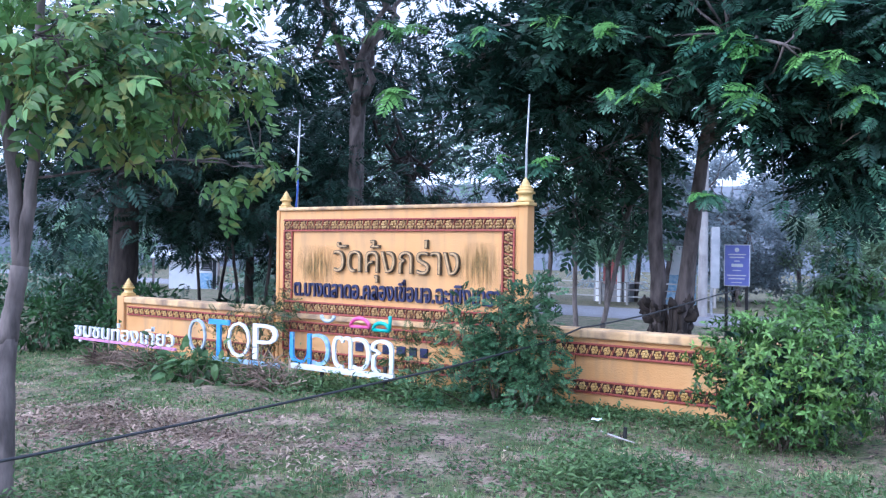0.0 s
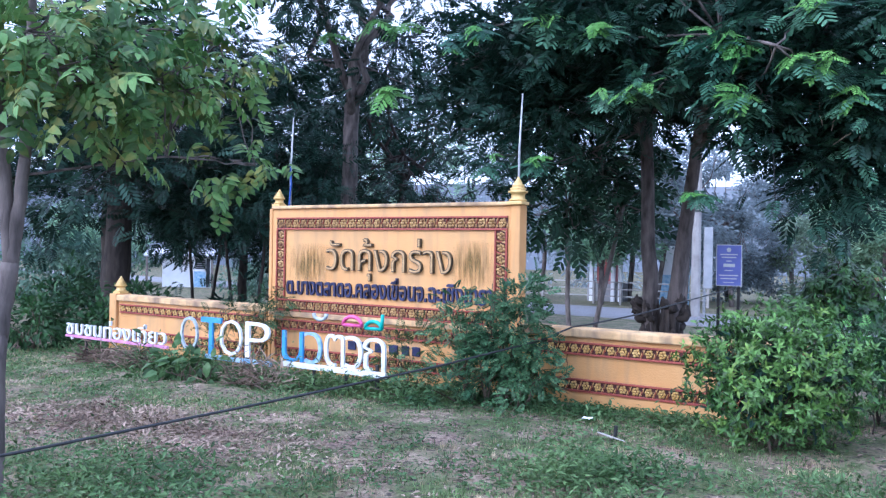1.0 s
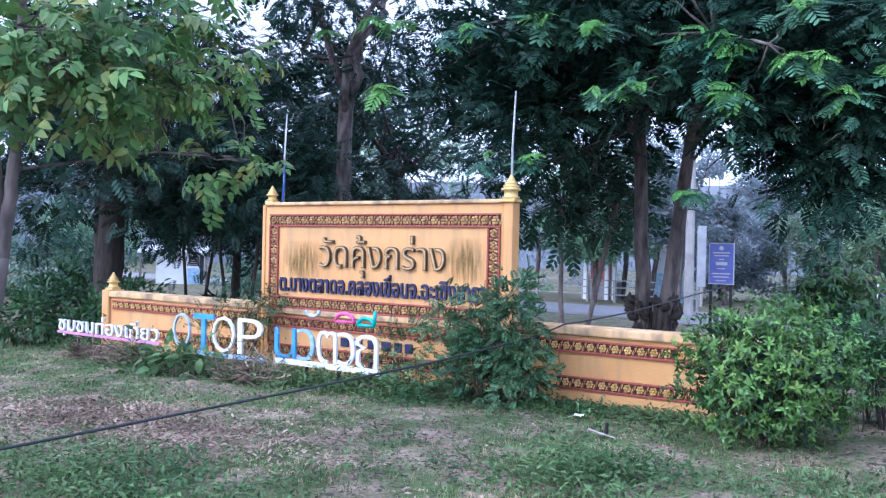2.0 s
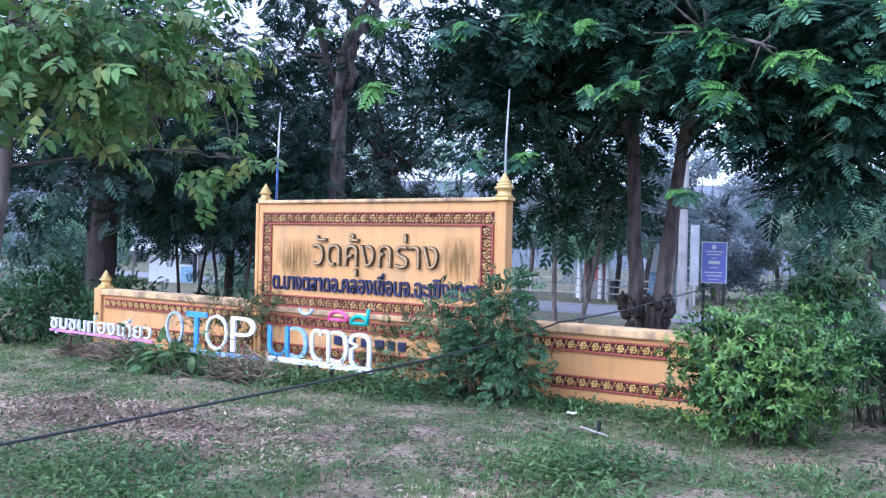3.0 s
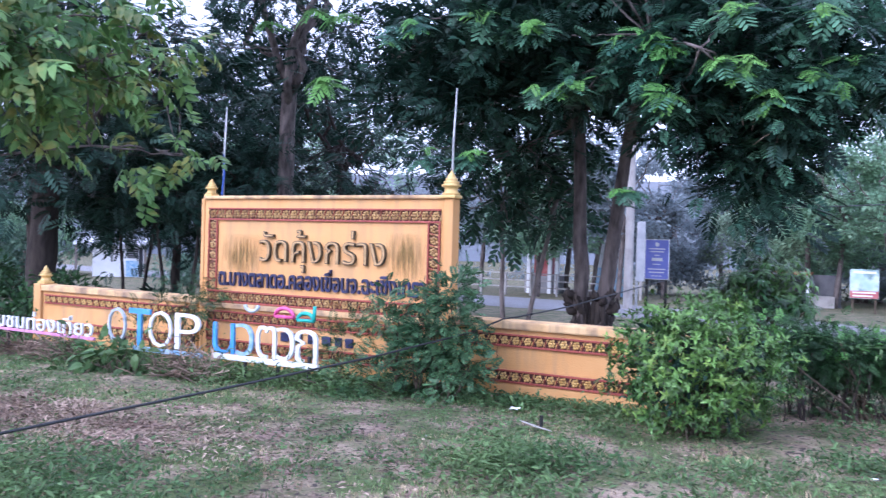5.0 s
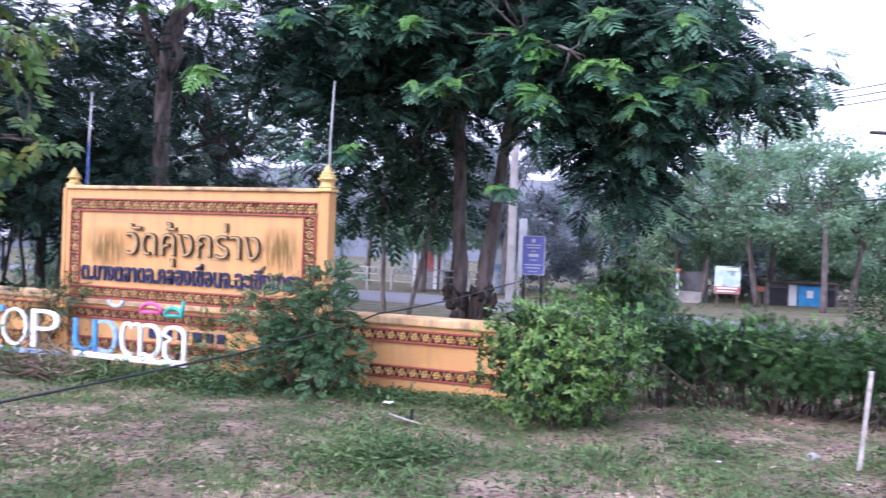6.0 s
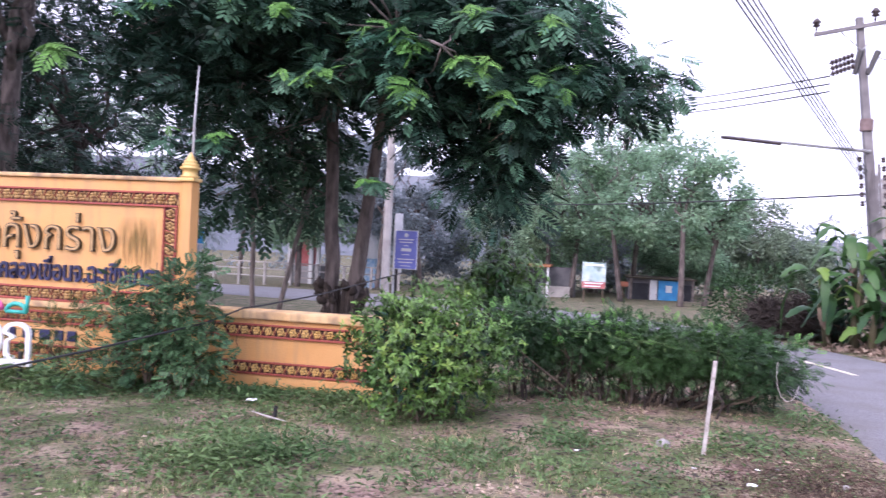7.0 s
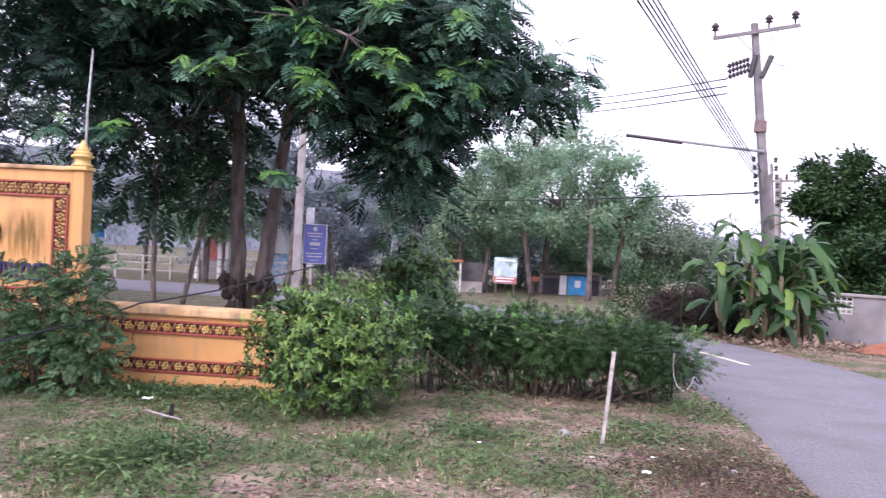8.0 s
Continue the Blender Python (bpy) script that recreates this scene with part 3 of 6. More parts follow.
for i, p in enumerate(ROAD_LINE):
    q = ROAD_LINE[min(i + 1, len(ROAD_LINE) - 1)] - ROAD_LINE[max(i - 1, 0)]
    side = Vector((q.y, -q.x, 0)).normalized()
    for s in (-1, -0.97, -0.5, 0, 0.5, 0.97, 1):
        wob = 0.06 * noise.noise((p.x * 1.7 + s * 9, p.y * 1.7, 1)) if abs(s) > 0.9 else 0
        c = Vector((p.x, p.y, 0)) + side * (p.z * s + wob)
        rv.append((c.x, c.y, level(c.x, c.y) + (0.012 if abs(s) < 0.99 else -0.03) + 0.02 * (1 - s * s)))
rf = [(i * 7 + k, i * 7 + k + 1, i * 7 + k + 8, i * 7 + k + 7) for i in range(len(ROAD_LINE) - 1) for k in range(6)]
solo("road", g.add(rv, rf), "asphalt", (0, 0, 0), "worn pale grey asphalt village road curving behind the sign", "road", kind="structure", smooth=True)


def road_dash(i0, i1):
    v = []
    for i in range(i0, i1 + 1):
        p = ROAD_LINE[i]
        q = ROAD_LINE[i + 1] - ROAD_LINE[i - 1]
        side = Vector((q.y, -q.x, 0)).normalized()
        for s in (-0.05, 0.05):
            c = Vector((p.x, p.y, 0)) + side * s
            v.append((c.x, c.y, level(c.x, c.y) + 0.037))
    f = [(2 * k, 2 * k + 1, 2 * k + 3, 2 * k + 2) for k in range(i1 - i0)]
    solo("road_marking", Geo().add(v, f), "line_paint", (0, 0, 0), "worn cream dash painted on the asphalt", "road marking", "dashes along the road", "structure")


near_dash = [i for i, p in enumerate(ROAD_LINE) if 3.2 < p.y < 4.9 and p.x > 9]
road_dash(near_dash[0], near_dash[-1])
for y0, y1 in ((-3.0, -1.0), (7.8, 9.4)):
    idx = [i for i, p in enumerate(ROAD_LINE) if y0 < p.y < y1 and p.x > 7]
    road_dash(idx[0], idx[-1])


# ---- the temple sign ----
sign = thing("temple_sign", (0, 0, -0.08), "weathered orange masonry temple sign with red and gold flower friezes", "sign")
Z0 = 0.08


def sign_box(name, x0, x1, y0, y1, z0, z1, mat, bevel=0.012, label=""):
    return part(name, Geo().box(x0, x1, y0, y1, z0 + Z0, z1 + Z0, bevel), mat, sign, label)


sign_box("panel", -0.03, 3.544, 0.0, 0.14, -0.25, 2.04, "plaster", label="orange plaster panel with mould stains")
sign_box("panel_coping", -0.03, 3.544, -0.035, 0.17, 2.041, 2.085, "coping", 0.015, "pale stained coping")
for x0, x1, name in ((-0.085, -0.031, "post"), (3.545, 3.66, "post")):
    sign_box(name, x0, x1, -0.012, 0.16, -0.25, 2.05, "plaster", 0.015)
sign_box("ledge", -0.03, 3.544, -0.055, -0.001, 0.628, 0.695, "coping", 0.012, "pale stained ledge below the panel")
for x0, x1, z in ((-3.30, -0.126, 0.0), (3.661, 6.55, 0.0)):
    sign_box("side_wall", x0, x1, 0.0, 0.20, -0.3, 0.655, "plaster", 0.01)
    sign_box("wall_coping", x0, x1, -0.045, 0.235, 0.656, 0.745, "coping", 0.018, "pale stained coping with chipped edges")
    sign_box("plinth", x0, x1, -0.018, -0.001, -0.3, 0.075, "plaster", 0.004)
sign_box("end_post", -3.47, -3.301, -0.045, 0.24, -0.3, 0.76, "plaster", 0.015)

# friezes: a dark red trough with raised red edges, and gold flowers between slanting bars


def flower_mesh():
    g = Geo()
    for k in range(6):
        a = radians(62 + k * 60)
        c, s = math.cos(a), math.sin(a)
        long = 1.12 if k in (0, 3) else 0.92
        t = [(0.008, 0), (0.022 * long, -0.016), (0.036 * long, -0.010), (0.039 * long, 0.006), (0.024 * long, 0.015)]
        ring = [(x * c - y * s, -0.004, x * s + y * c) for x, y in t]
        top = (0.026 * c * long, -0.019, 0.026 * s * long)
        g.add(ring + [top], [(0, 1, 5), (1, 2, 5), (2, 3, 5), (3, 4, 5), (4, 0, 5)])
    g.lathe([(0.011, 0.0), (0.008, 0.008), (0.002, 0.011)], sides=6)
    v = g.verts[-1]
    g.verts[-1] = np.stack([v[:, 0], -0.012 - v[:, 2], v[:, 1]], axis=1)
    for s in (1, -1):
        leaf = [(s * 0.030, -0.004, s * -0.044), (s * 0.055, -0.004, s * -0.030), (s * 0.048, -0.004, s * 0.012), (s * 0.040, -0.018, s * -0.02)]
        g.add(leaf, [(0, 1, 3), (1, 2, 3), (2, 0, 3)])
    return g.mesh("flower")


def bar_mesh():
    g = Geo()
    g.add([(-0.028, 0, -0.052), (-0.012, 0, -0.052), (0.028, 0, 0.052), (0.012, 0, 0.052), (-0.022, -0.014, -0.05), (-0.017, -0.014, -0.05), (0.022, -0.014, 0.05), (0.017, -0.014, 0.05)],
          [(4, 5, 6, 7), (0, 1, 5, 4), (1, 2, 6, 5), (2, 3, 7, 6), (3, 0, 4, 7)])
    return g.mesh("bar")


FLOWER, BAR = flower_mesh(), bar_mesh()
FLOWER.materials.append(M["gold"])
BAR.materials.append(M["frieze"])
FLOWER_DULL = FLOWER.copy()
FLOWER_DULL.materials[0] = M["dull_gold"]


def frieze(x0, z0, length, upright=False, height=0.138, flower=None):
    """A strip from (x0, z0) along x, or upward."""
    h, rim = height, 0.021
    holder = part("frieze", Geo().box(0, length, -0.005, -0.0005, 0, h) if not upright else Geo().box(0, h, -0.005, -0.0005, 0, length), "groove", sign,
                  "dark red frieze with gold flowers", at=(x0, 0, z0 + Z0))
    for o in (0.0, h - rim):
        geo = Geo().box(0, length, -0.026, -0.0052, o, o + rim, 0.004) if not upright else Geo().box(o, o + rim, -0.026, -0.0052, 0, length, 0.004)
        part("edge_strip", geo, "frieze", holder, "dull red moulding")
    s = (h - 2 * rim) / 0.082
    count = max(1, round(length / 0.134))
    for k in range(count):
        c = (k + 0.5) * length / count
        for mesh, off in ((flower or FLOWER, 0.0), (BAR, 0.067)):
            if off and k == count - 1:
                continue
            ob = new(mesh.name.split(".")[0], mesh)
            ob.parent = holder
            at = (c + off, -0.005, h / 2) if not upright else (h / 2, -0.005, c + off)
            grow = (1.0 * s, 1.3, 1.0 * s, 1) if mesh is not BAR else (0.9, 1, 0.8 * s, 1)
            ob.matrix_local = pose(*[q * K for q in at], 0, 90 if upright else 0, 0) @ Matrix.Diagonal(grow)


frieze(0.055, 1.768, 3.455, False, 0.160, FLOWER_DULL)
frieze(0.055, 0.700, 3.455, False, 0.155, FLOWER_DULL)
frieze(0.055, 0.857, 0.909, True, 0.160, FLOWER_DULL)
frieze(3.350, 0.857, 0.909, True, 0.160, FLOWER_DULL)
frieze(0.055, 0.453, 3.455, False, 0.138, FLOWER_DULL)
frieze(0.055, 0.088, 3.455, False, 0.138, FLOWER_DULL)
frieze(0.055, 0.228, 0.222, True, 0.138, FLOWER_DULL)
for x0, x1 in ((-3.24, -0.16), (3.72, 6.5)):
    frieze(x0, 0.470, x1 - x0)
    frieze(x0, 0.088, x1 - x0)

# raised words
letters("letter", lettering("วัดคุ้งกร่าง", 0.262, 0.040, 1.87, 0.004), "dark_letter", sign, (0.94, -0.001, 1.262 + Z0), "dark letter layer edging the tan face")
letters("letter_face", lettering("วัดคุ้งกร่าง", 0.262, 0.006, 1.855, -0.018), "letter_face", sign, (0.948, -0.042, 1.262 + Z0), "faded tan letter face")
letters("letter", lettering("ต.บางตลาดอ.คลองเขื่อนจ.ฉะเชิงเทรา", 0.165, 0.03, 3.08, 0.018), "blue_letter", sign, (0.255, -0.001, 0.930 + Z0), "navy blue painted letter")
for x0, x1 in ((1.30, 1.42), (1.50, 1.63), (1.72, 1.86), (1.93, 2.06), (2.12, 2.22), (2.27, 2.38)):
    sign_box("faded_letter", x0, x1, -0.022, -0.001, 0.275, 0.385, "blue_letter", 0.01, "dark blue letter hidden by plants")

# a crack in the low wall
part("crack", Geo().tube([(4.235, -0.001, 0.47 + Z0), (4.228, -0.001, 0.41 + Z0), (4.238, -0.001, 0.36 + Z0), (4.226, -0.001, 0.30 + Z0), (4.231, -0.001, 0.245 + Z0)], [0.003, 0.005, 0.004, 0.005, 0.002], 5), "groove", sign, "dark crack in the plaster")
part("crack", Geo().tube([(3.80, -0.0455, 0.712 + Z0), (3.95, -0.0455, 0.702 + Z0), (4.06, -0.0455, 0.706 + Z0), (4.09, -0.0455, 0.690 + Z0), (4.10, -0.0455, 0.668 + Z0)], [0.003, 0.005, 0.005, 0.005, 0.003], 5), "groove", sign, "dark crack in the coping")

# mould on the plaster
for x0, x1, z1, z0 in ((0.24, 1.02, 1.60, 1.04), (2.78, 3.34, 1.66, 1.08)):
    part("mould_stain", Geo().box(x0, x1, -0.0016, -0.0004, z0 + Z0, z1 + Z0), "mould", sign, "olive mould runs")


def finial(name, at, s, group):
    f = thing(name, at, "ringed gold lotus-bud finial on the sign's post", "finial", group)
    part("base", Geo().box(-0.075 * s, 0.075 * s, -0.075 * s, 0.075 * s, 0, 0.03 * s, 0.008), "gold", f)
    part("bud", Geo().lathe([(r * s, z * s) for r, z in ((0.064, 0.028), (0.078, 0.036), (0.078, 0.048), (0.060, 0.056), (0.062, 0.098), (0.086, 0.106), (0.086, 0.122), (0.062, 0.128), (0.070, 0.136), (0.070, 0.150),
                                                         (0.048, 0.156), (0.055, 0.164), (0.053, 0.178), (0.034, 0.186), (0.038, 0.196), (0.020, 0.222), (0.004, 0.25))]), "gold", f, smooth=True)


finial("finial", (0.02, 0.06, 2.084), 0.92, "finials on the sign")
finial("finial", (3.60, 0.05, 2.049), 1.25, "finials on the sign")
finial("finial", (-3.385, 0.10, 0.759), 1.1, "finials on the sign")
for at, tall, ribbon in (((-0.06, 0.36, 2.05), 1.27, True), ((3.43, 0.40, 2.05), 1.30, False)):
    p = thing("flagpole", (at[0], at[1], level(at[0], at[1])), "thin grey metal flagpole behind the sign", "flagpole", "flagpoles behind the sign")
    part("pole", Geo().tube([(0, 0, 0), (0, 0, at[2] - level(at[0], at[1]) + tall * 0.5), (0.03, 0, at[2] - level(at[0], at[1]) + tall)], [0.018, 0.014, 0.009], 8), "pale_steel", p, smooth=True)
    if ribbon:
        z = at[2] - level(at[0], at[1])
        part("ribbon", Geo().tube([(0.0, -0.01, z + 0.62), (0.02, -0.015, z + 0.35), (-0.005, -0.02, z + 0.05), (0.01, -0.02, z - 0.1)], [0.008, 0.014, 0.012, 0.016], 7), "blue_ribbon", p, "limp blue cloth")


# ---- the community letter sign in front ----
LY = -0.95
board = thing("letter_sign", (0, LY, -0.1), "painted cut-out community sign letters on black steel posts, overgrown by weeds", "sign")


def cutout(body, x0, x1, z0, height, mat, thick=0.03, bold=0.004, label=""):
    return letters("cutout_letter", lettering(body, height, thick, x1 - x0, bold), mat, board, (x0, 0, z0 + 0.1), label)


cutout("ชุมชนท่องเที่ยว", -3.12, -0.95, 0.235, 0.155, "white_paint", bold=0.0, label="white letters fading to pale blue")
part("base_rail", Geo().box(-3.14, -0.92, -0.03, 0.01, 0.29, 0.325, 0.006), "rail_pink", board, "pink painted rail")
cutout("O", -0.66, -0.34, 0.20, 0.36, "grey_paint", bold=-0.02, label="faded grey letter O")
cutout("T", -0.28, 0.08, 0.20, 0.36, "blue_paint", bold=0.004, label="sky blue letter T")
cutout("O", 0.06, 0.44, 0.20, 0.36, "white_paint", bold=-0.02, label="white letter O")
cutout("P", 0.50, 0.90, 0.20, 0.36, "white_paint", bold=-0.014, label="white letter P")
part("base_rail", Geo().box(-0.20, 0.92, -0.03, 0.01, 0.235, 0.289, 0.006), "pale_blue", board, "pale blue rail")
cutout("น", 1.10, 1.42, 0.225, 0.36, "blue_paint", bold=-0.010, label="sky blue letter")
cutout("ว", 1.44, 1.70, 0.225, 0.36, "pale_blue", bold=-0.010, label="worn pale blue letter")
cutout("ต", 1.74, 2.02, 0.225, 0.36, "white_paint", bold=-0.010, label="white letter")
cutout("ว", 2.03, 2.27, 0.225, 0.36, "white_paint", bold=-0.010, label="white letter")
cutout("ถ", 2.28, 2.58, 0.225, 0.36, "white_paint", bold=-0.010, label="white letter")
part("base_rail", Geo().box(1.12, 2.59, -0.034, 0.01, 0.262, 0.323, 0.006), "white_paint", board, "white rail under the letters")


def arc_mark(x, z, w, mat, tail=0.0, flip=1):
    g = Geo()
    n = 9
    pts = [(x + w / 2 * math.cos(math.pi * i / (n - 1)), -0.014, z + 0.1 + flip * w * 0.36 * math.sin(math.pi * i / (n - 1))) for i in range(n)]
    g.tube(pts, 0.022, 6)
    if flip > 0:
        g.tube([pts[0], pts[-1]], 0.02, 6)
    if tail:
        g.tube([(x + w / 2, -0.014, z + 0.1), (x + w / 2 + 0.01, -0.014, z + 0.1 + tail)], 0.02, 6)
    part("vowel_mark", g, mat, board, smooth=True)


arc_mark(1.66, 0.80, 0.19, "grey_paint", flip=-1)
arc_mark(2.12, 0.70, 0.26, "pink_paint")
arc_mark(2.41, 0.68, 0.22, "green_paint", tail=0.16)
for x, top in ((-2.72, 0.24), (-1.30, 0.24), (-0.42, 0.25), (0.50, 0.26), (1.55, 0.26), (2.02, 0.27), (2.44, 0.27)):
    part("post", Geo().box(x - 0.018, x + 0.018, 0.012, 0.045, -0.12, top + 0.12, 0.004), "black_steel", board)


# ---- trees ----
LEAF_FROND, LEAF_FROND_FINE, LEAF_SPRAY = frond(6, 0.44, 0.155, 0.28, 64), frond(6, 0.40, 0.10, 0.2), spray()
LEAF_PLUME, LEAF_LONG = plume(), ovate(0.35, 0.06, 0.26)
LEAF_ROUND = blade(0.62, 0.09)
LEAF_OVATE, LEAF_BLADE, LEAF_BROAD = ovate(), blade(), ovate(0.55, 0.05, 0.25)


def tree(name, base, label, stems, puffs, leaf, size, leaf_mat, bark="bark", seed=1, fresh=(), group="", droop=0.35, keep=None, sides=10, lift=1.0):
    """stems: (start, end, r0, r1, bend); puffs: (centre, radii, leaves), all measured from the base."""
    rng = np.random.default_rng(seed)
    t = thing(name, base, label, "tree", group)
    wood = Geo()
    for a, b, r0, r1, bend in stems:
        limb(wood, rng, a, b, r0, r1, 8, bend, sides)
    crown = Geo()
    for c, r, n in puffs:
        near = min((s for s in stems), key=lambda s: (Vector(s[1]) - Vector(c)).length)
        limb(wood, rng, near[1], (c[0], c[1], c[2]), min(near[3] * 0.8, 0.018), 0.008, 5, 0.05, 5)
        for k in range(5):
            d = Vector((rng.normal(), rng.normal(), rng.normal() * 0.6)).normalized()
            limb(wood, rng, c, (c[0] + d.x * r[0] * 0.85, c[1] + d.y * r[1] * 0.85, c[2] + d.z * r[2] * 0.85), 0.008, 0.003, 3, 0.1, 4)
        puff(crown, rng, c, r, n, leaf, size, droop, keep=keep, lift=lift)
    part("trunk", wood, bark, t, smooth=True)
    part("crown", crown, leaf_mat, t)
    if fresh:
        tips, half = Geo(), Geo()
        for c, spread_out, n in fresh:
            c = (c[0], c[1] - 0.3, c[2])
            axis = (rng.normal() * 0.25, -0.40 + rng.normal() * 0.2, 1)
            rosettes(half, rng, [c], [axis], LEAF_PLUME, spread_out * 0.85, 9, droop=True)
            side = (c[0] + rng.normal() * 0.10, c[1] + 0.15, c[2] + rng.normal() * 0.06 + 0.05)
            rosettes(half, rng, [side], [axis], LEAF_PLUME, spread_out * 0.70, 7, droop=True)
            ends = [(c[0] + rng.normal() * 0.09, c[1] - 0.08, c[2] + rng.normal() * 0.05 + 0.02) for k in range(n)]
            rosettes(tips, rng, ends, [(rng.normal() * 0.3, -0.5, 1) for e in ends], LEAF_PLUME, spread_out * 0.52, 4, droop=True)
        part("half_grown_leaves", half, "leaf_mid", t, "mid-green feathery leaf sprays at the crown's edge")
        part("young_leaves", tips, "leaf_fresh", t, "fresh light green leaf sprays")
    return t


# big feathery-leaved tree with two stems from an old stump, behind the low wall
bx, by = 3.95, 4.3
bz = level(bx, by)
R = np.random.default_rng(11)
FRONT = [(1.85, -3.0, 3.3), (2.4, -3.0, 3.65), (2.7, -2.9, 3.5), (2.9, -2.9, 3.2), (1.7, -3.0, 3.85), (1.65, -3.0, 3.6), (2.45, -2.9, 4.2), (0.7, -2.7, 3.6), (0.2, -2.7, 4.3), (-0.5, -2.7, 4.5), (3.3, -2.9, 3.5), (3.4, -2.9, 4.1)]
TIP = [(4.50, -2.1, 3.64), (4.22, -2.1, 3.74), (3.95, -2.1, 3.62), (3.80, -2.0, 3.45)]
RIGHT = [(3.60, -2.1, 4.45), (3.30, -2.1, 4.20), (3.15, -2.1, 3.85), (3.10, -2.1, 3.45), (2.95, -2.1, 3.10), (2.85, -2.1, 2.80), (2.7, -2.2, 2.55)]
HANG = [(2.66, -2.4, 2.36), (2.42, -2.4, 2.36), (2.52, -2.4, 2.62), (2.48, -2.4, 2.85), (2.78, -2.4, 2.90), (2.10, -2.4, 2.95), (3.05, -2.4, 3.10), (2.2, -2.3, 3.2), (1.75, -2.2, 3.25), (1.45, -2.2, 3.50)]
LEFT = [(-0.2, -2.2, 3.6), (-0.8, -2.3, 3.5), (-1.3, -2.3, 3.3), (-1.7, -2.2, 3.0), (-1.2, -1.7, 2.8), (-1.9, -2.2, 3.7), (-2.3, -2.2, 3.4), (-1.5, -2.4, 4.1), (-0.7, -2.5, 4.1), (-2.3, -2.3, 4.3), (-1.9, -1.4, 2.6)]
puffs = [(at, (0.40, 0.42, 0.16), 52) for at in FRONT]
puffs += [(at, (0.22, 0.22, 0.08), 46) for at in TIP]
puffs += [(at, (0.30, 0.36, 0.15), 66) for at in RIGHT]
puffs += [(at, (0.27, 0.34, 0.14), 50) for at in HANG]
puffs += [(at, (0.42, 0.45, 0.16), 44) for at in LEFT]
for k in range(54):
    a, r = R.uniform(0, 2 * math.pi), math.sqrt(R.uniform(0.02, 1)) * 3.0
    x, y = 0.0 + r * math.cos(a), -0.9 + r * math.sin(a) * 0.8
    if x > 2.6:
        continue
    low = 4.05 - 0.030 * r * r + 0.45 * max(0.0, x - 2.2)
    puffs.append(((x, y, low + R.uniform(0, 2.3)), (R.uniform(0.65, 0.95), R.uniform(0.65, 0.95), R.uniform(0.14, 0.26)), 78))
# unseen upper puffs, added to keep skylight off the crown below
for k in range(22):
    a, r = R.uniform(0, 2 * math.pi), math.sqrt(R.uniform(0, 1)) * 3.4
    puffs.append(((0.2 + r * math.cos(a), -0.8 + r * math.sin(a) * 0.9, R.uniform(5.3, 7.4) - 0.05 * r * r), (0.9, 0.9, 0.4), 34))
# sprays of half-grown and young leaves along the crown's near edge: place, length, count of young tips
SPRAYS = [((1.82, -3.2, 3.30), 0.42, 4), ((2.36, -3.2, 3.62), 0.38, 3), ((2.62, -3.2, 3.50), 0.36, 4), ((2.86, -3.2, 3.22), 0.34, 3), ((1.66, -3.1, 3.92), 0.34, 4), ((1.70, -3.1, 3.74), 0.30, 3),
          ((0.66, -2.9, 3.52), 0.34, 3), ((-1.43, -2.9, 4.50), 0.36, 3), ((-0.47, -2.9, 4.48), 0.36, 3), ((0.16, -2.9, 4.30), 0.36, 4), ((1.30, -2.9, 4.00), 0.34, 2), ((2.46, -3.1, 4.18), 0.38, 3),
          ((1.28, -2.6, 2.34), 0.26, 2), ((-0.80, -2.6, 2.78), 0.26, 2), ((-1.50, -2.6, 2.78), 0.24, 1), ((3.36, -3.0, 4.12), 0.36, 2), ((3.70, -2.7, 3.62), 0.32, 2), ((3.36, -3.0, 3.44), 0.34, 3), ((0.25, -2.9, 3.52), 0.28, 1), ((-1.9, -2.8, 4.4), 0.3, 1)]
tree("tree", (bx, by, bz), "large feathery-leaved tree with twin trunks on a gnarled stump", [
    ((-0.15, 0, -0.1), (-0.26, -0.1, 3.6), 0.125, 0.095, 0.002), ((0.06, 0.04, -0.1), (0.50, 0.0, 3.4), 0.135, 0.085, 0.002),
    ((-0.26, -0.1, 3.5), (-1.6, -1.4, 5.0), 0.09, 0.05, 0.03), ((-0.26, -0.1, 3.5), (-0.2, 1.2, 5.6), 0.09, 0.05, 0.03), ((0.50, 0, 3.3), (2.4, -1.6, 4.4), 0.08, 0.04, 0.03),
    ((0.50, 0, 3.3), (2.6, 0.8, 5.2), 0.08, 0.04, 0.03), ((0.50, 0, 3.3), (1.4, -2.6, 4.2), 0.07, 0.03, 0.03), ((0.50, 0, 3.3), (0.8, 0.3, 6.0), 0.08, 0.04, 0.03),
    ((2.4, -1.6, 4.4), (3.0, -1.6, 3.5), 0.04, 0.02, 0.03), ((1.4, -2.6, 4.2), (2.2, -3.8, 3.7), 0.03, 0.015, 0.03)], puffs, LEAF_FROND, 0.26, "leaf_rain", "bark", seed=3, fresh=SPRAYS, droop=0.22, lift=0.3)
stump = Geo()
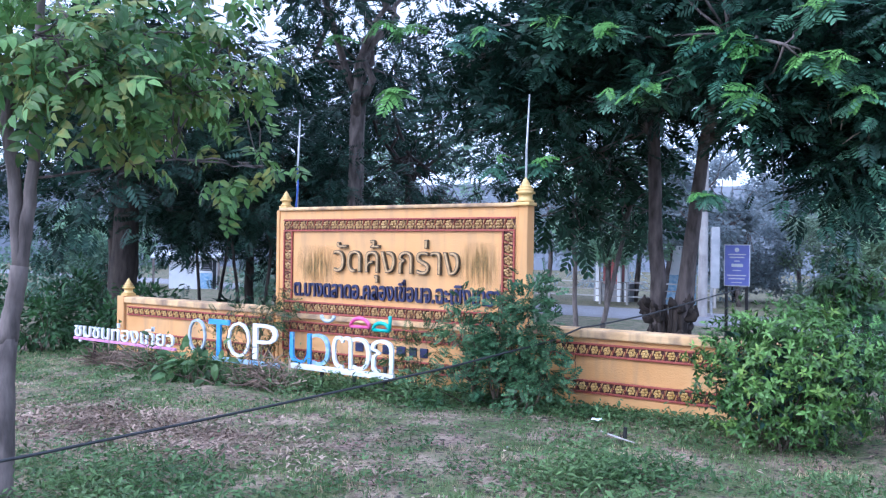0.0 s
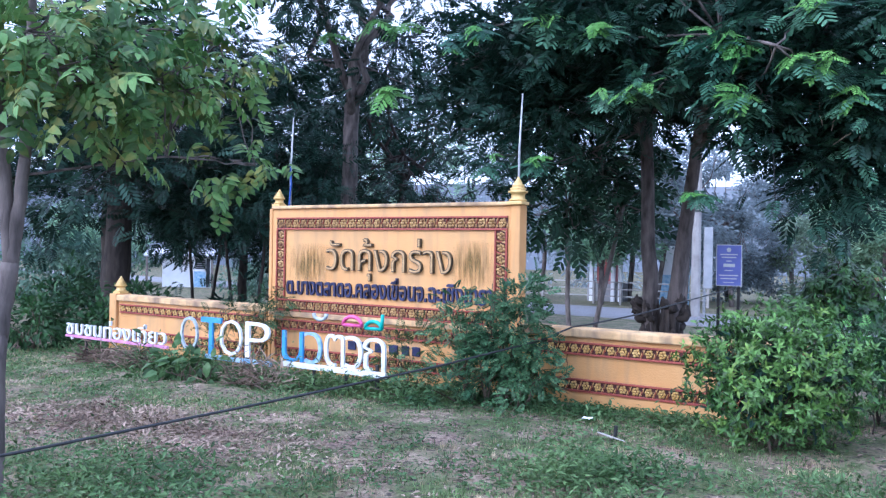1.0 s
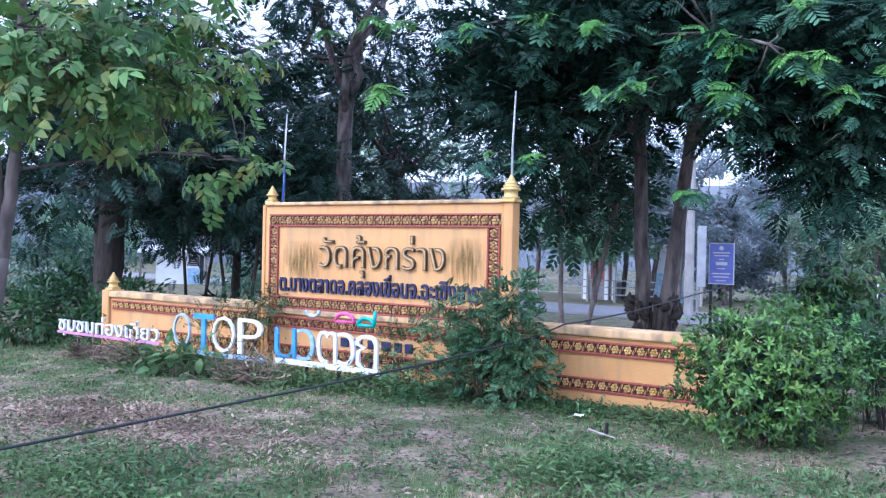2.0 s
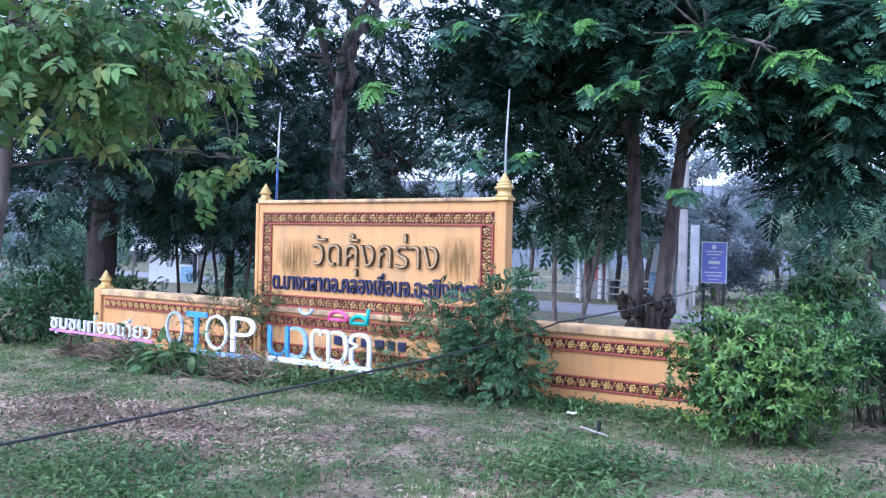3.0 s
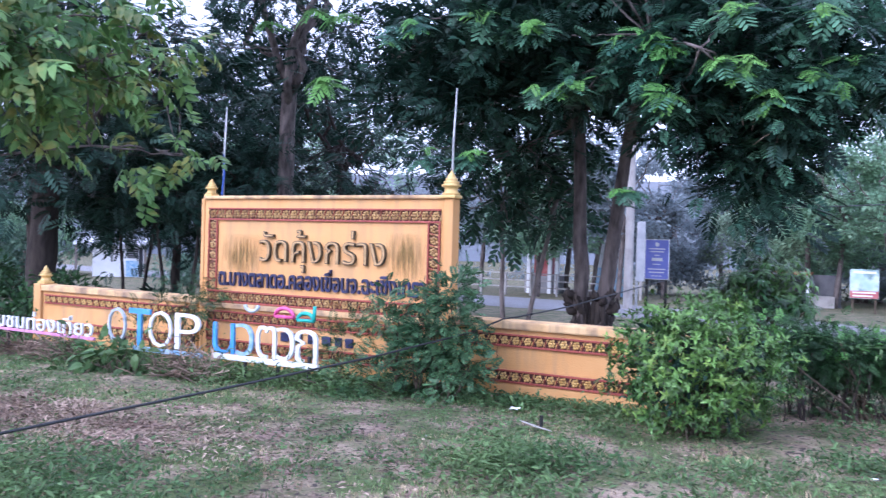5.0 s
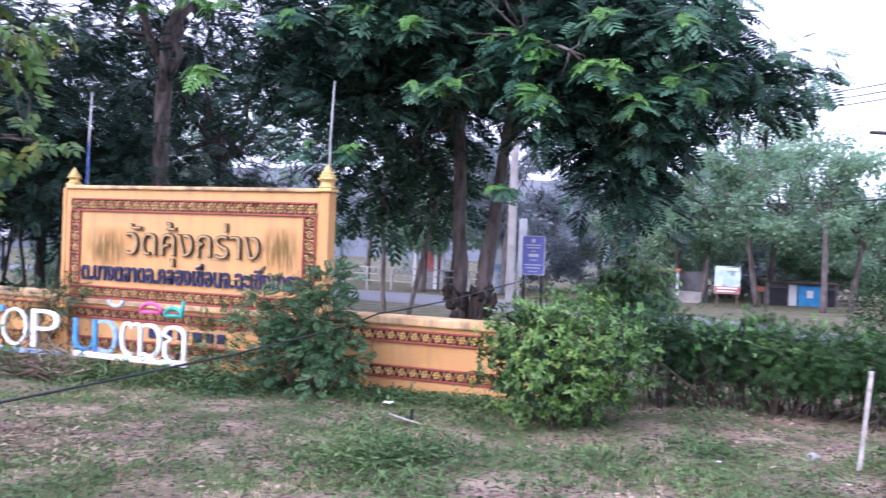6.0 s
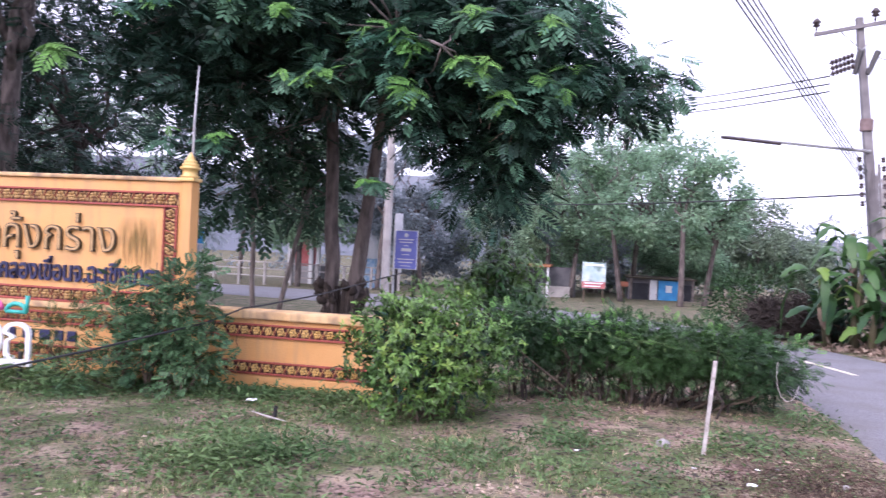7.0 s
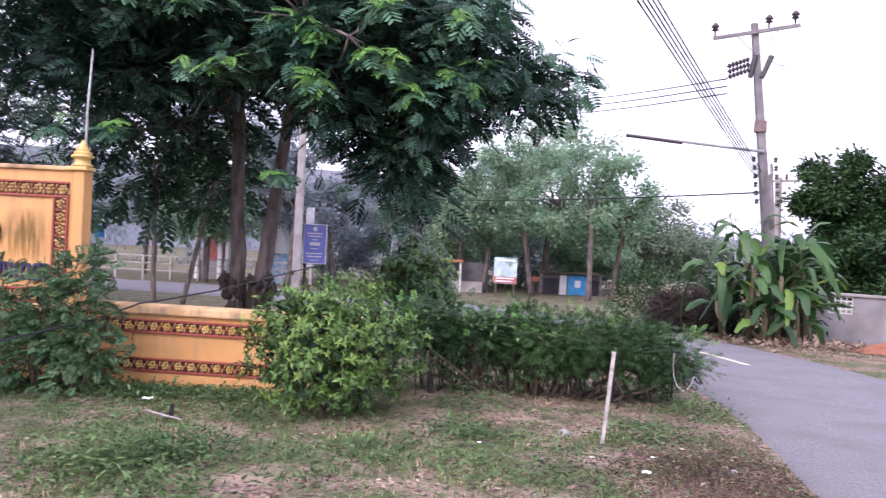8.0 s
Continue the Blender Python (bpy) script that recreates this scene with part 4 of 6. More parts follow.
for cx, side in ((-0.16, -1), (0.12, 1)):
    for k in range(26):
        a = R.uniform(0, 6.28)
        if math.cos(a) * side < -0.55:
            continue
        z = R.uniform(0.38, 0.98)
        r0, r1 = 0.10, R.uniform(0.19, 0.31) * (1.15 - abs(z - 0.68))
        c, s = math.cos(a), math.sin(a)
        stump.tube([(cx + c * r0, s * r0, z - 0.04), (cx + c * r1 * 0.85, s * r1 * 0.85, z), (cx + c * r1, s * r1, z + R.uniform(-0.02, 0.08)), (cx + c * r1 * 0.95, s * r1 * 0.95, z + 0.1)], [0.055, 0.065, R.uniform(0.035, 0.06), 0.012], 6, 0.35, R)
    for k in range(8):
        a = 2 * math.pi * k / 8
        stump.tube([(cx + math.cos(a) * 0.15, math.sin(a) * 0.14, -0.1), (cx + math.cos(a) * 0.11, math.sin(a) * 0.10, 0.50), (cx + math.cos(a) * 0.09, math.sin(a) * 0.09, 0.86)], [0.05, 0.05, 0.035], 6, 0.2, R)
# inner leaves added in a very dark colour to paint the crown's shade
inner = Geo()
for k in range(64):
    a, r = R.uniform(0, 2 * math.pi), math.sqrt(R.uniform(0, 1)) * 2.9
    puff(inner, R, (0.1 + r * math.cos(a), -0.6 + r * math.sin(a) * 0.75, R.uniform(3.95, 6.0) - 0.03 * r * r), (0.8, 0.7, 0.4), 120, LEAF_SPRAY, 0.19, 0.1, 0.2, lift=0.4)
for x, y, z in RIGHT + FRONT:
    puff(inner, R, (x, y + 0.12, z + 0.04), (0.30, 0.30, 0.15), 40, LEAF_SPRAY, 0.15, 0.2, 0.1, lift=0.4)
part("inner_crown", inner, "leaf_rain", bpy.data.objects["tree"], "dark inner leaves, shade put into their colour")
pods = Geo()
for x, y, z in ((2.02, -3.05, 4.02), (2.10, -3.1, 4.05), (2.16, -3.0, 4.0), (2.5, -3.0, 3.25), (2.6, -2.9, 3.2), (2.75, -2.9, 3.05), (2.4, -3.0, 3.3), (2.9, -2.8, 3.0)):
    pods.tube([(x, y, z), (x + R.normal() * 0.03, y, z - 0.10), (x + R.normal() * 0.06, y + R.normal() * 0.02, z - 0.24)], [0.006, 0.014, 0.004], 5)
tagged(part("seed_pod", pods, "leaf_dry", bpy.data.objects["tree"], "brown hanging seed pods"), kind="stuff")
# outer leaves lighter than the crown: sunlight put into their colour
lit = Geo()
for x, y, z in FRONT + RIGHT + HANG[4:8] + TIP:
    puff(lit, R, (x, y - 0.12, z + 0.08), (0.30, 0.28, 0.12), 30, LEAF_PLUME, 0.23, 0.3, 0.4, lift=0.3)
part("outer_leaves", lit, "leaf_mid", bpy.data.objects["tree"], "feathery leaves coloured mid-green as if sunlit")
part("stump", stump, "dark_bark", bpy.data.objects["tree"], "dark knotted pollard stump", smooth=True)

# tree close to the road on the near side, with large drooping leaves
bx, by = 2.70, -5.13
bz = level(bx, by)
OVERHANG = [(0.13, 0.02, 2.62), (0.45, 0.11, 2.63), (0.50, 0.06, 2.53), (0.49, 0.37, 2.65), (0.47, 0.59, 2.61), (0.46, 0.82, 2.62), (0.35, 0.52, 2.59), (0.38, 1.01, 2.72), (0.42, 1.04, 2.59), (0.32, 0.74, 2.93), (0.19, 0.30, 2.91),
            (0.26, 0.46, 2.55), (0.30, 1.44, 3.01), (0.26, 1.65, 2.85), (0.28, 0.0, 2.76), (0.1, 0.6, 3.2), (-0.3, 0.9, 3.0), (-0.5, 0.4, 2.7), (-0.4, -0.3, 2.9), (0.6, 0.9, 3.2)]
puffs = [(at, (0.30, 0.30, 0.17), 27) for at in OVERHANG]
tree("tree", (bx, by, bz), "young roadside tree with slim trunk and large drooping leaves", [
    ((0, 0, -0.1), (-0.09, 0.07, 0.95), 0.062, 0.058, 0.004), ((-0.09, 0.07, 0.92), (-0.07, 0.13, 1.40), 0.058, 0.052, 0.004), ((-0.07, 0.13, 1.36), (-0.15, 0.08, 2.6), 0.042, 0.035, 0.006), ((-0.07, 0.13, 1.36), (-0.01, 0.18, 2.05), 0.045, 0.036, 0.006),
    ((-0.01, 0.18, 2.03), (-0.08, 0.25, 3.3), 0.034, 0.025, 0.006), ((-0.01, 0.18, 1.95), (0.42, 0.9, 2.12), 0.009, 0.007, 0.02), ((0.42, 0.9, 2.12), (0.56, 1.57, 2.12), 0.008, 0.004, 0.02)],
    puffs + [((0.49, 1.22, 2.15), (0.06, 0.08, 0.03), 5), ((0.56, 1.52, 2.13), (0.07, 0.07, 0.04), 8), ((0.53, 1.38, 2.14), (0.08, 0.10, 0.04), 8)], leafy_twig(), 0.20, "leaf_broad", "bark", seed=7, droop=0.30, lift=0.45)

# dark trees behind the sign


def shade_tree(base, height, spread, seed, mat, trunk_r=0.2, leaf=LEAF_FROND_FINE, size=0.5, low=2.2, n=34, per=120, bark="bark", lean=(0, 0), label="tall dark-leaved shade tree behind the sign", group="", forks=6):
    R = np.random.default_rng(seed)
    top = (lean[0], lean[1], height * 0.55)
    stems = [((0, 0, -0.1), top, trunk_r, trunk_r * 0.7, 0.003)]
    for k in range(forks):
        a = 2 * math.pi * k / forks + R.uniform(-0.4, 0.4)
        stems.append((tuple(c * R.uniform(0.75, 1) for c in top), (top[0] + math.cos(a) * spread * 0.6, top[1] + math.sin(a) * spread * 0.6, height * R.uniform(0.7, 0.95)), trunk_r * 0.45, trunk_r * 0.15, 0.06))
    puffs = []
    for k in range(n):
        a, r = R.uniform(0, 6.28), math.sqrt(R.uniform(0, 1)) * spread
        z = R.uniform(low + 0.2 * spread * (r / spread) * 0, height) * (1 - 0.10 * (r / spread) ** 2)
        s = spread * R.uniform(0.20, 0.32)
        puffs.append(((top[0] * 0.6 + r * math.cos(a), top[1] * 0.6 + r * math.sin(a), z), (s, s, s * 0.6), per))
    return tree("tree", (*base, level(*base)), label, stems, puffs, leaf, size, mat, bark, seed, group=group, sides=9, droop=0.15, lift=0.4)


# leaf_deep crowns have their under-canopy shade put into the leaf colour
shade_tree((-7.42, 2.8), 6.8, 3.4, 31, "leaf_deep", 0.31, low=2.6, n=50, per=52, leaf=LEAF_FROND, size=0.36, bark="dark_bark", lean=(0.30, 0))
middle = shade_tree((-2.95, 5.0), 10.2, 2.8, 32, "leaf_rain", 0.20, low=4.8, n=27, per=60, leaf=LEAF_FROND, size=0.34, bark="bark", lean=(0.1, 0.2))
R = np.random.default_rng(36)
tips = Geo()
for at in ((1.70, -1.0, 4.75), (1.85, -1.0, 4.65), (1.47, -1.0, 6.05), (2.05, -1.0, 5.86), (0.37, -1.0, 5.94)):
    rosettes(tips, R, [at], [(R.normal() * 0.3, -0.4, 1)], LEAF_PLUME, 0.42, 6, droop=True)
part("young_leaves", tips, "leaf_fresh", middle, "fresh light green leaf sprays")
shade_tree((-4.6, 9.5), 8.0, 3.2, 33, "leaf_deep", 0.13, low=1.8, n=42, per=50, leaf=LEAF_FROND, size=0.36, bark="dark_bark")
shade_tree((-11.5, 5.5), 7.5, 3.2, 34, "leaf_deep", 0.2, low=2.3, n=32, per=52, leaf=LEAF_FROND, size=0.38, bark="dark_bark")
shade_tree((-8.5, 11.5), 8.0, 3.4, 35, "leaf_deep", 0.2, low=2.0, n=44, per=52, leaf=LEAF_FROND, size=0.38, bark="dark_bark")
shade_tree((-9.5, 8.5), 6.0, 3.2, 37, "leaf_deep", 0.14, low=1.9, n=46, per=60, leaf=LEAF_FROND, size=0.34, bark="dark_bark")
for (x, y), lean, s in (((2.15, 5.0), (-0.12, 0), 41), ((2.45, 5.1), (0.55, 0.1), 42)):
    shade_tree((x, y), 4.5, 1.05, s, "leaf_wild_dark", 0.05, leaf=plume(4, 0.5, 0.2, 0.4, 60), low=2.1, n=20, per=16, size=0.30, lean=lean, bark="pale_bark", label="slim young tree with bare lower stem", group="slim trees", forks=3)


# ---- bushes ----
def bush(name, base, label, mounds, leaf, size, mat, stems=12, seed=1, height=1.0, spread=0.6, droop=0.1, young=None, wobble=0.5, shell=0.5, lift=1.0):
    R = np.random.default_rng(seed)
    b = thing(name, (*base, level(*base)), label, "bush" if name != "hedge" else "hedge")
    wood = Geo()
    for k in range(stems):
        m = mounds[k % len(mounds)]
        e = [m[0][i] + R.normal() * m[1][i] * 0.45 for i in range(3)]
        limb(wood, R, (m[0][0] * 0.5 + R.normal() * 0.06, m[0][1] * 0.5 + R.normal() * 0.06, -0.05), e, 0.014, 0.004, 5, 0.06, 5)
    part("wood", wood, "twig", b, "thin brown branching stems")
    g = Geo()
    for c, r, n in mounds:
        puff(g, R, c, r, n, leaf, size, droop, shell, wobble, lift=lift)
    part("foliage", g, mat, b)
    if young:
        g = Geo()
        for c, r, n in young:
            puff(g, R, c, r, n, leaf, size, -0.2, 0.75, wobble)
        part("young_leaves", g, "leaf_fresh", b, "yellow-green young leaves")
    return b


bush("bush", (3.6, -0.66), "loose feathery wild bush growing against the sign", [
    ((0.34, 0, 0.78), (0.38, 0.25, 0.40), 430), ((0.20, 0.05, 0.42), (0.50, 0.3, 0.36), 380), ((-0.35, 0, 0.60), (0.28, 0.25, 0.40), 120), ((0.46, 0, 1.12), (0.18, 0.16, 0.26), 62), ((0.05, 0.05, 1.14), (0.12, 0.12, 0.26), 38),
    ((-0.28, 0, 0.92), (0.13, 0.13, 0.24), 28), ((-0.45, -0.1, 0.2), (0.5, 0.3, 0.22), 180), ((0.55, -0.1, 0.2), (0.35, 0.3, 0.25), 130), ((0.66, 0, 0.62), (0.22, 0.2, 0.3), 70)], frond(5, 0.42, 0.19, 0.25), 0.122, "leaf_wild", 24, 51, droop=0.0, lift=0.6)
# dense rounded shrub: whorls of glossy leaves over a lumpy dome
R = np.random.default_rng(56)
shrub = thing("bush", (6.45, -0.88, level(6.45, -0.88)), "dense rounded shrub with glossy yellow-green leaves", "bush")
old, young, wood = Geo(), Geo(), Geo()


def dome(n, depth_lo, depth_hi):
    rows = []
    for k in range(n):
        d = Vector((R.normal(), R.normal(), R.normal() * 0.9 + 0.12)).normalized()
        lump = 0.88 + 0.36 * noise.noise(d * 2.4) + 0.46 * noise.noise(d * 5.0 + Vector((4, 0, 0)))
        r = lump * R.uniform(depth_lo, depth_hi)
        c = Vector((d.x * 0.72 * r, d.y * 0.66 * r, 0.56 + d.z * 0.63 * r))
        if c.z > 0.0:
            rows.append((tuple(c), tuple((d + Vector((0, 0, 0.45)) + Vector((R.normal(), R.normal(), R.normal())) * 0.35))))
    return rows


for count, lo, hi, where, size, leaves in ((420, 0.50, 0.85, old, 0.062, 6), (1250, 0.84, 1.04, old, 0.063, 6), (170, 0.98, 1.09, young, 0.056, 5)):
    rows = dome(count, lo, hi)
    axes = [tuple(Vector(d) + Vector((R.normal(), R.normal() - 0.2, R.normal())) * 0.75) for c, d in rows]
    rosettes(where, R, [c for c, d in rows], axes, LEAF_LONG, size, leaves)
for k in range(26):
    limb(wood, R, (R.normal() * 0.07, R.normal() * 0.07, -0.05), (R.normal() * 0.3, R.normal() * 0.3, R.uniform(0.4, 0.9)), 0.014, 0.004, 5, 0.06, 5)
part("wood", wood, "twig", shrub)
part("foliage", old, "leaf_gloss", shrub)
# dark core added: shadow between the outer leaves put into its leaf colour
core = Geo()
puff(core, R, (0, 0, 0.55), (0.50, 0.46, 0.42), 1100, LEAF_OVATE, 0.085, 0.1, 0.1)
part("inner_foliage", core, "leaf_deep", shrub, "dark inner leaves, shade put into their colour")
part("young_leaves", young, "leaf_lime", shrub, "yellow-green young leaves")
R = np.random.default_rng(53)
fruit = thing("bush", (6.25, 6.0, level(6.25, 6.0)), "broad-leaved fruit tree bush with long drooping leaves", "bush")
old, young, wood = Geo(), Geo(), Geo()
for k in range(330):
    d = Vector((R.normal(), R.normal(), abs(R.normal()) * 0.9)).normalized()
    r = R.uniform(0.55, 1.05) * (0.9 + 0.35 * noise.noise(d * 2.2 + Vector((7, 0, 0))))
    c = (d.x * 0.92 * r, d.y * 0.8 * r, 0.60 + d.z * 1.25 * r)
    rosettes(young if k % 3 == 0 and r > 0.75 else old, R, [c], [(d.x * 0.6, d.y * 0.6 - 0.2, 1.0)], ovate(0.27, 0.03, 0.30), 0.19, 8, droop=True)
    if k % 6 == 0:
        limb(wood, R, (R.normal() * 0.05, R.normal() * 0.05, -0.05), c, 0.018, 0.005, 5, 0.06, 5)
part("wood", wood, "twig", fruit)
part("foliage", old, "leaf_gloss", fruit)
part("young_leaves", young, "leaf_weed", fruit, "paler young leaves")
R = np.random.default_rng(54)
mounds = []
for k in range(26):
    s = k / 25
    mounds.append(((-1.15 + 2.5 * s, R.normal() * 0.16, 0.60 + R.normal() * 0.06 - 0.10 * s * s), (0.30, 0.42, 0.20), 400))
    if k % 2:
        mounds.append(((-1.15 + 2.5 * s, 0.10 + R.normal() * 0.12, 0.28), (0.28, 0.34, 0.20), 190 if s > 0.84 else 80))
bush("hedge", (8.2, 0.55), "sprawling dark green hedge, bare-stemmed below, trailing vines", mounds, frond(5, 0.42, 0.13, 0.2), 0.088, "leaf_hedge", 60, 55, droop=0.05, lift=0.45,
     young=[((-1.1 + 0.42 * k, 0.1 * (k % 3) - 0.15, 0.78 - 0.02 * k), (0.3, 0.25, 0.09), 45) for k in range(7)])
R = np.random.default_rng(58)
rods = Geo()
for k in range(80):
    x, y = 7.05 + 2.6 * R.random(), 0.55 + R.normal() * 0.2
    limb(rods, R, (x, y, level(x, y) - 0.03), (x + R.normal() * 0.08, y + R.normal() * 0.08, R.uniform(0.45, 0.7)), R.uniform(0.006, 0.014), 0.004, 4, 0.05, 5)
rods.verts = [v - np.array((8.2, 0.55, level(8.2, 0.55))) for v in rods.verts]
tagged(part("undergrowth_stem", rods, "dark_bark", bpy.data.objects["hedge"], "bare brown upright stems"), kind="stuff")
hedge_rope = [(9.50, -0.05, 0.60), (9.49, -0.07, 0.48), (9.50, -0.08, 0.38), (9.53, -0.09, 0.30), (9.575, -0.10, 0.262), (9.62, -0.10, 0.27), (9.655, -0.09, 0.32), (9.68, -0.08, 0.40)]
solo("rope", Geo().tube([Vector(p) - Vector(hedge_rope[0]) for p in hedge_rope], 0.0035, 6), "bone_paint", hedge_rope[0], "loop of thin white rope hanging in the hedge", "rope", smooth=True)
R = np.random.default_rng(57)
line = [Vector((7.2 + 2.3 * i / 30, 0.12 + 0.05 * math.sin(i * 0.7), 0.80 - 0.008 * i + 0.02 * math.sin(i * 0.9))) for i in range(31)]
vine = thing("vine", (8.3, 0.1, 0.7), "light green vine trailing over the hedge", "vine")
g = Geo()
for p in line:
    puff(g, R, tuple(p - Vector((8.3, 0.1, 0.7))), (0.06, 0.05, 0.03), 4, LEAF_OVATE, 0.055, 0.0, 0.2)
part("stem", Geo().tube([p - Vector((8.3, 0.1, 0.7)) for p in line], 0.003, 4), "leaf_weed", vine)
part("foliage", g, "leaf_weed", vine)


# ---- far side and roadside things ----
pole = thing("utility_pole", (13.05, 8.0, level(13.05, 8)), "leaning concrete utility pole with crossarm, insulators and street light arm", "utility pole")
LEAN = -0.112


def on_pole(z):
    return LEAN * z


part("post", Geo().add([(on_pole(z) + sx * w, sy * w, z) for z, w in ((-0.2, 0.10), (6.05, 0.055)) for sx, sy in ((-1, -1), (1, -1), (1, 1), (-1, 1))],
                       [(0, 1, 5, 4), (1, 2, 6, 5), (2, 3, 7, 6), (3, 0, 4, 7), (4, 5, 6, 7)]), "old_pole", pole)
for z, half, tilt in ((5.85, 0.80, 0.15),):
    c = on_pole(z)
    part("crossarm", Geo().tube([(c - half, -0.1, z - tilt + 0.02), (c + half, -0.1, z + tilt + 0.02)], 0.045, 4), "old_pole", pole)
    for x in (-half + 0.03, 0.22, half - 0.1):
        zz = z + tilt * x / half + 0.05
        part("insulator", Geo().lathe([(0.015, 0), (0.02, 0.10), (0.075, 0.12), (0.04, 0.16), (0.085, 0.18), (0.05, 0.23), (0.03, 0.26)], (c + x, -0.1, zz), 10), "porcelain", pole, smooth=True)
    part("brace", Geo().tube([(c - 0.36, -0.12, z - 0.08), (c + 0.02, -0.1, z - 0.42), (c + 0.4, -0.12, z + 0.06)], 0.012, 5), "pale_steel", pole)
for k in range(3):
    z = 5.36 - 0.10 * k
    c = on_pole(z) - 0.14
    way = Vector((-0.47, -0.12, -0.20))
    g = Geo().tube([(c, -0.1, z), Vector((c, -0.1, z)) + way], 0.010, 5)
    for j in range(6):
        a = Vector((c, -0.1, z)) + way * (0.14 + 0.15 * j)
        d = way.normalized()
        g.tube([a - d * 0.020, a - d * 0.016, a + d * 0.006, a + d * 0.020], [0.014, 0.052, 0.046, 0.014], 9)
    part("strain_insulator", g, "porcelain", pole, smooth=True)
for dx, a in ((-0.11, 0.04), (0.15, 0.08)):
    z = 5.22
    part("bracket", Geo().tube([(on_pole(z) + dx - a, -0.10, z - 0.22), (on_pole(z) + dx + a, -0.10, z + 0.20)], [0.045, 0.055], 6), "black_steel", pole)
part("jumper", Geo().tube([(on_pole(5.3) + 0.16, -0.1, 5.34), (on_pole(5.3) + 0.42, -0.1, 5.24), (on_pole(5.3) + 0.66, -0.1, 5.30)], 0.007, 5), "cable", pole, smooth=True)
part("wrap", Geo().lathe([(0.115, 0), (0.12, 0.02), (0.118, 0.2), (0.11, 0.22)], (on_pole(4.1), 0, 3.98), 12), "band", pole, "faded red warning band")
for k in range(6):
    for s in (-1, 1):
        z = 2.6 + 0.16 * k
        part("rack_insulator", Geo().lathe([(0.02, 0), (0.045, 0.02), (0.03, 0.05), (0.045, 0.08), (0.02, 0.1)], (on_pole(z) + s * 0.2, -0.12, z), 8), "porcelain", pole)
g = Geo()
R = np.random.default_rng(61)
for k in range(16):
    x = R.uniform(-0.07, 0.09)
    g.tube([(on_pole(2.9) + x, -0.14, 3.0 + R.uniform(-0.3, 0.4)), (on_pole(1.8) + x * 0.8, -0.16, 1.8), (on_pole(0.6) + x * 0.6, -0.15, 0.6)], R.uniform(0.006, 0.016), 5)
tagged(part("cable_tangle", g, "old_pole", pole, "tangle of grey cables and conduits"), kind="stuff")
lamp = part("lamp_arm", Geo().tube([(on_pole(3.6), -0.1, 3.60), (on_pole(3.6) - 1.6, -0.2, 3.72), (on_pole(3.6) - 2.55, -0.26, 3.80)], [0.03, 0.026, 0.024], 6), "pale_steel", pole)
part("lamp_head", Geo().tube([(on_pole(3.6) - 1.55, -0.20, 3.690), (on_pole(3.6) - 2.62, -0.265, 3.785)], 0.03, 8), "porcelain", lamp, "long dark fluorescent lamp housing")

pole2 = thing("utility_pole", (15.7, 16.0, level(15.7, 16)), "distant concrete utility pole with a short crossarm", "utility pole")
z = 3.75 - level(15.7, 16)
part("post", Geo().tube([(0, 0, -0.2), (-0.1, 0, z + 0.1)], [0.14, 0.10], 8), "concrete", pole2)
part("crossarm", Geo().tube([(-0.35, 0, z - 0.02), (0.5, 0, z + 0.02)], 0.05, 4), "concrete", pole2)
for x in (-0.3, 0.12, 0.45):
    part("insulator", Geo().lathe([(0.02, 0), (0.05, 0.06), (0.03, 0.18)], (x, 0, z + 0.03), 8), "porcelain", pole2)


def wire(name, a, b, r, sag, label):
    a, b = Vector(a), Vector(b)
    pts = [a.lerp(b, i / 16) - Vector((0, 0, sag * 4 * (i / 16) * (1 - i / 16))) - a for i in range(17)]
    return solo(name, Geo().tube(pts, r, 5), "cable", tuple(a), label, "cable", "overhead wires", smooth=True)


for k in range(5):
    wire("overhead_wire", (12.54 + 0.02 * k, 7.9, 3.02 + 0.035 * k), (1.28 + 0.07 * k, -15.5, 6.95 + 0.01 * k), 0.010, 0.12, "thin black overhead wire running to the pole")
for k in range(3):
    wire("overhead_wire", (11.85, 7.7, 4.85 - 0.14 * k), (6.4 - 0.3 * k, 32.5, 8.7 - 0.35 * k), 0.014, 0.25, "thin grey overhead wire between poles")
wire("overhead_wire", (12.6, 7.9, 2.75), (0.3, 32, 3.6), 0.016, 0.2, "thin black overhead wire between poles")

# the black cable slung low across the grass and over the wall
CABLE = [Vector(p) for p in ((2.95, -6.9, 0.36), (3.24, -5.24, 0.39), (3.61, -3.51, 0.47), (3.92, -2.0, 0.55), (4.20, -0.6, 0.66), (4.31, -0.055, 0.763), (4.36, 0.25, 0.768), (4.42, 1.8, 0.79), (4.72, 4.0, 0.95), (4.96, 4.9, 1.05))]
solo("cable", Geo().tube([p - CABLE[0] for p in CABLE], 0.0095, 7), "cable", tuple(CABLE[0]), "thick black cable slung low across the grass and over the wall", "cable", smooth=True)

# blue information board on two black posts
b = thing("information_board", (4.62, 5.0, level(4.62, 5)), "blue information board with white lettering on black posts", "sign board")
z = -level(4.62, 5)
part("face", Geo().box(-0.02, 0.34, -0.015, 0.015, z + 1.06, z + 1.68, 0.006), "sign_blue", b)
part("border", Geo().box(-0.032, 0.352, -0.010, 0.012, z + 1.048, z + 1.692, 0.004), "sign_white", b, "white border")
part("crest", Geo().lathe([(0.035, 0), (0.034, 0.004)], (0.16, 0, 0), 12), "sign_white", b).matrix_local = pose(0.16 * K, -0.017 * K, (z + 1.61) * K, 90, 0, 0) @ pose(-0.16 * K, 0, 0)
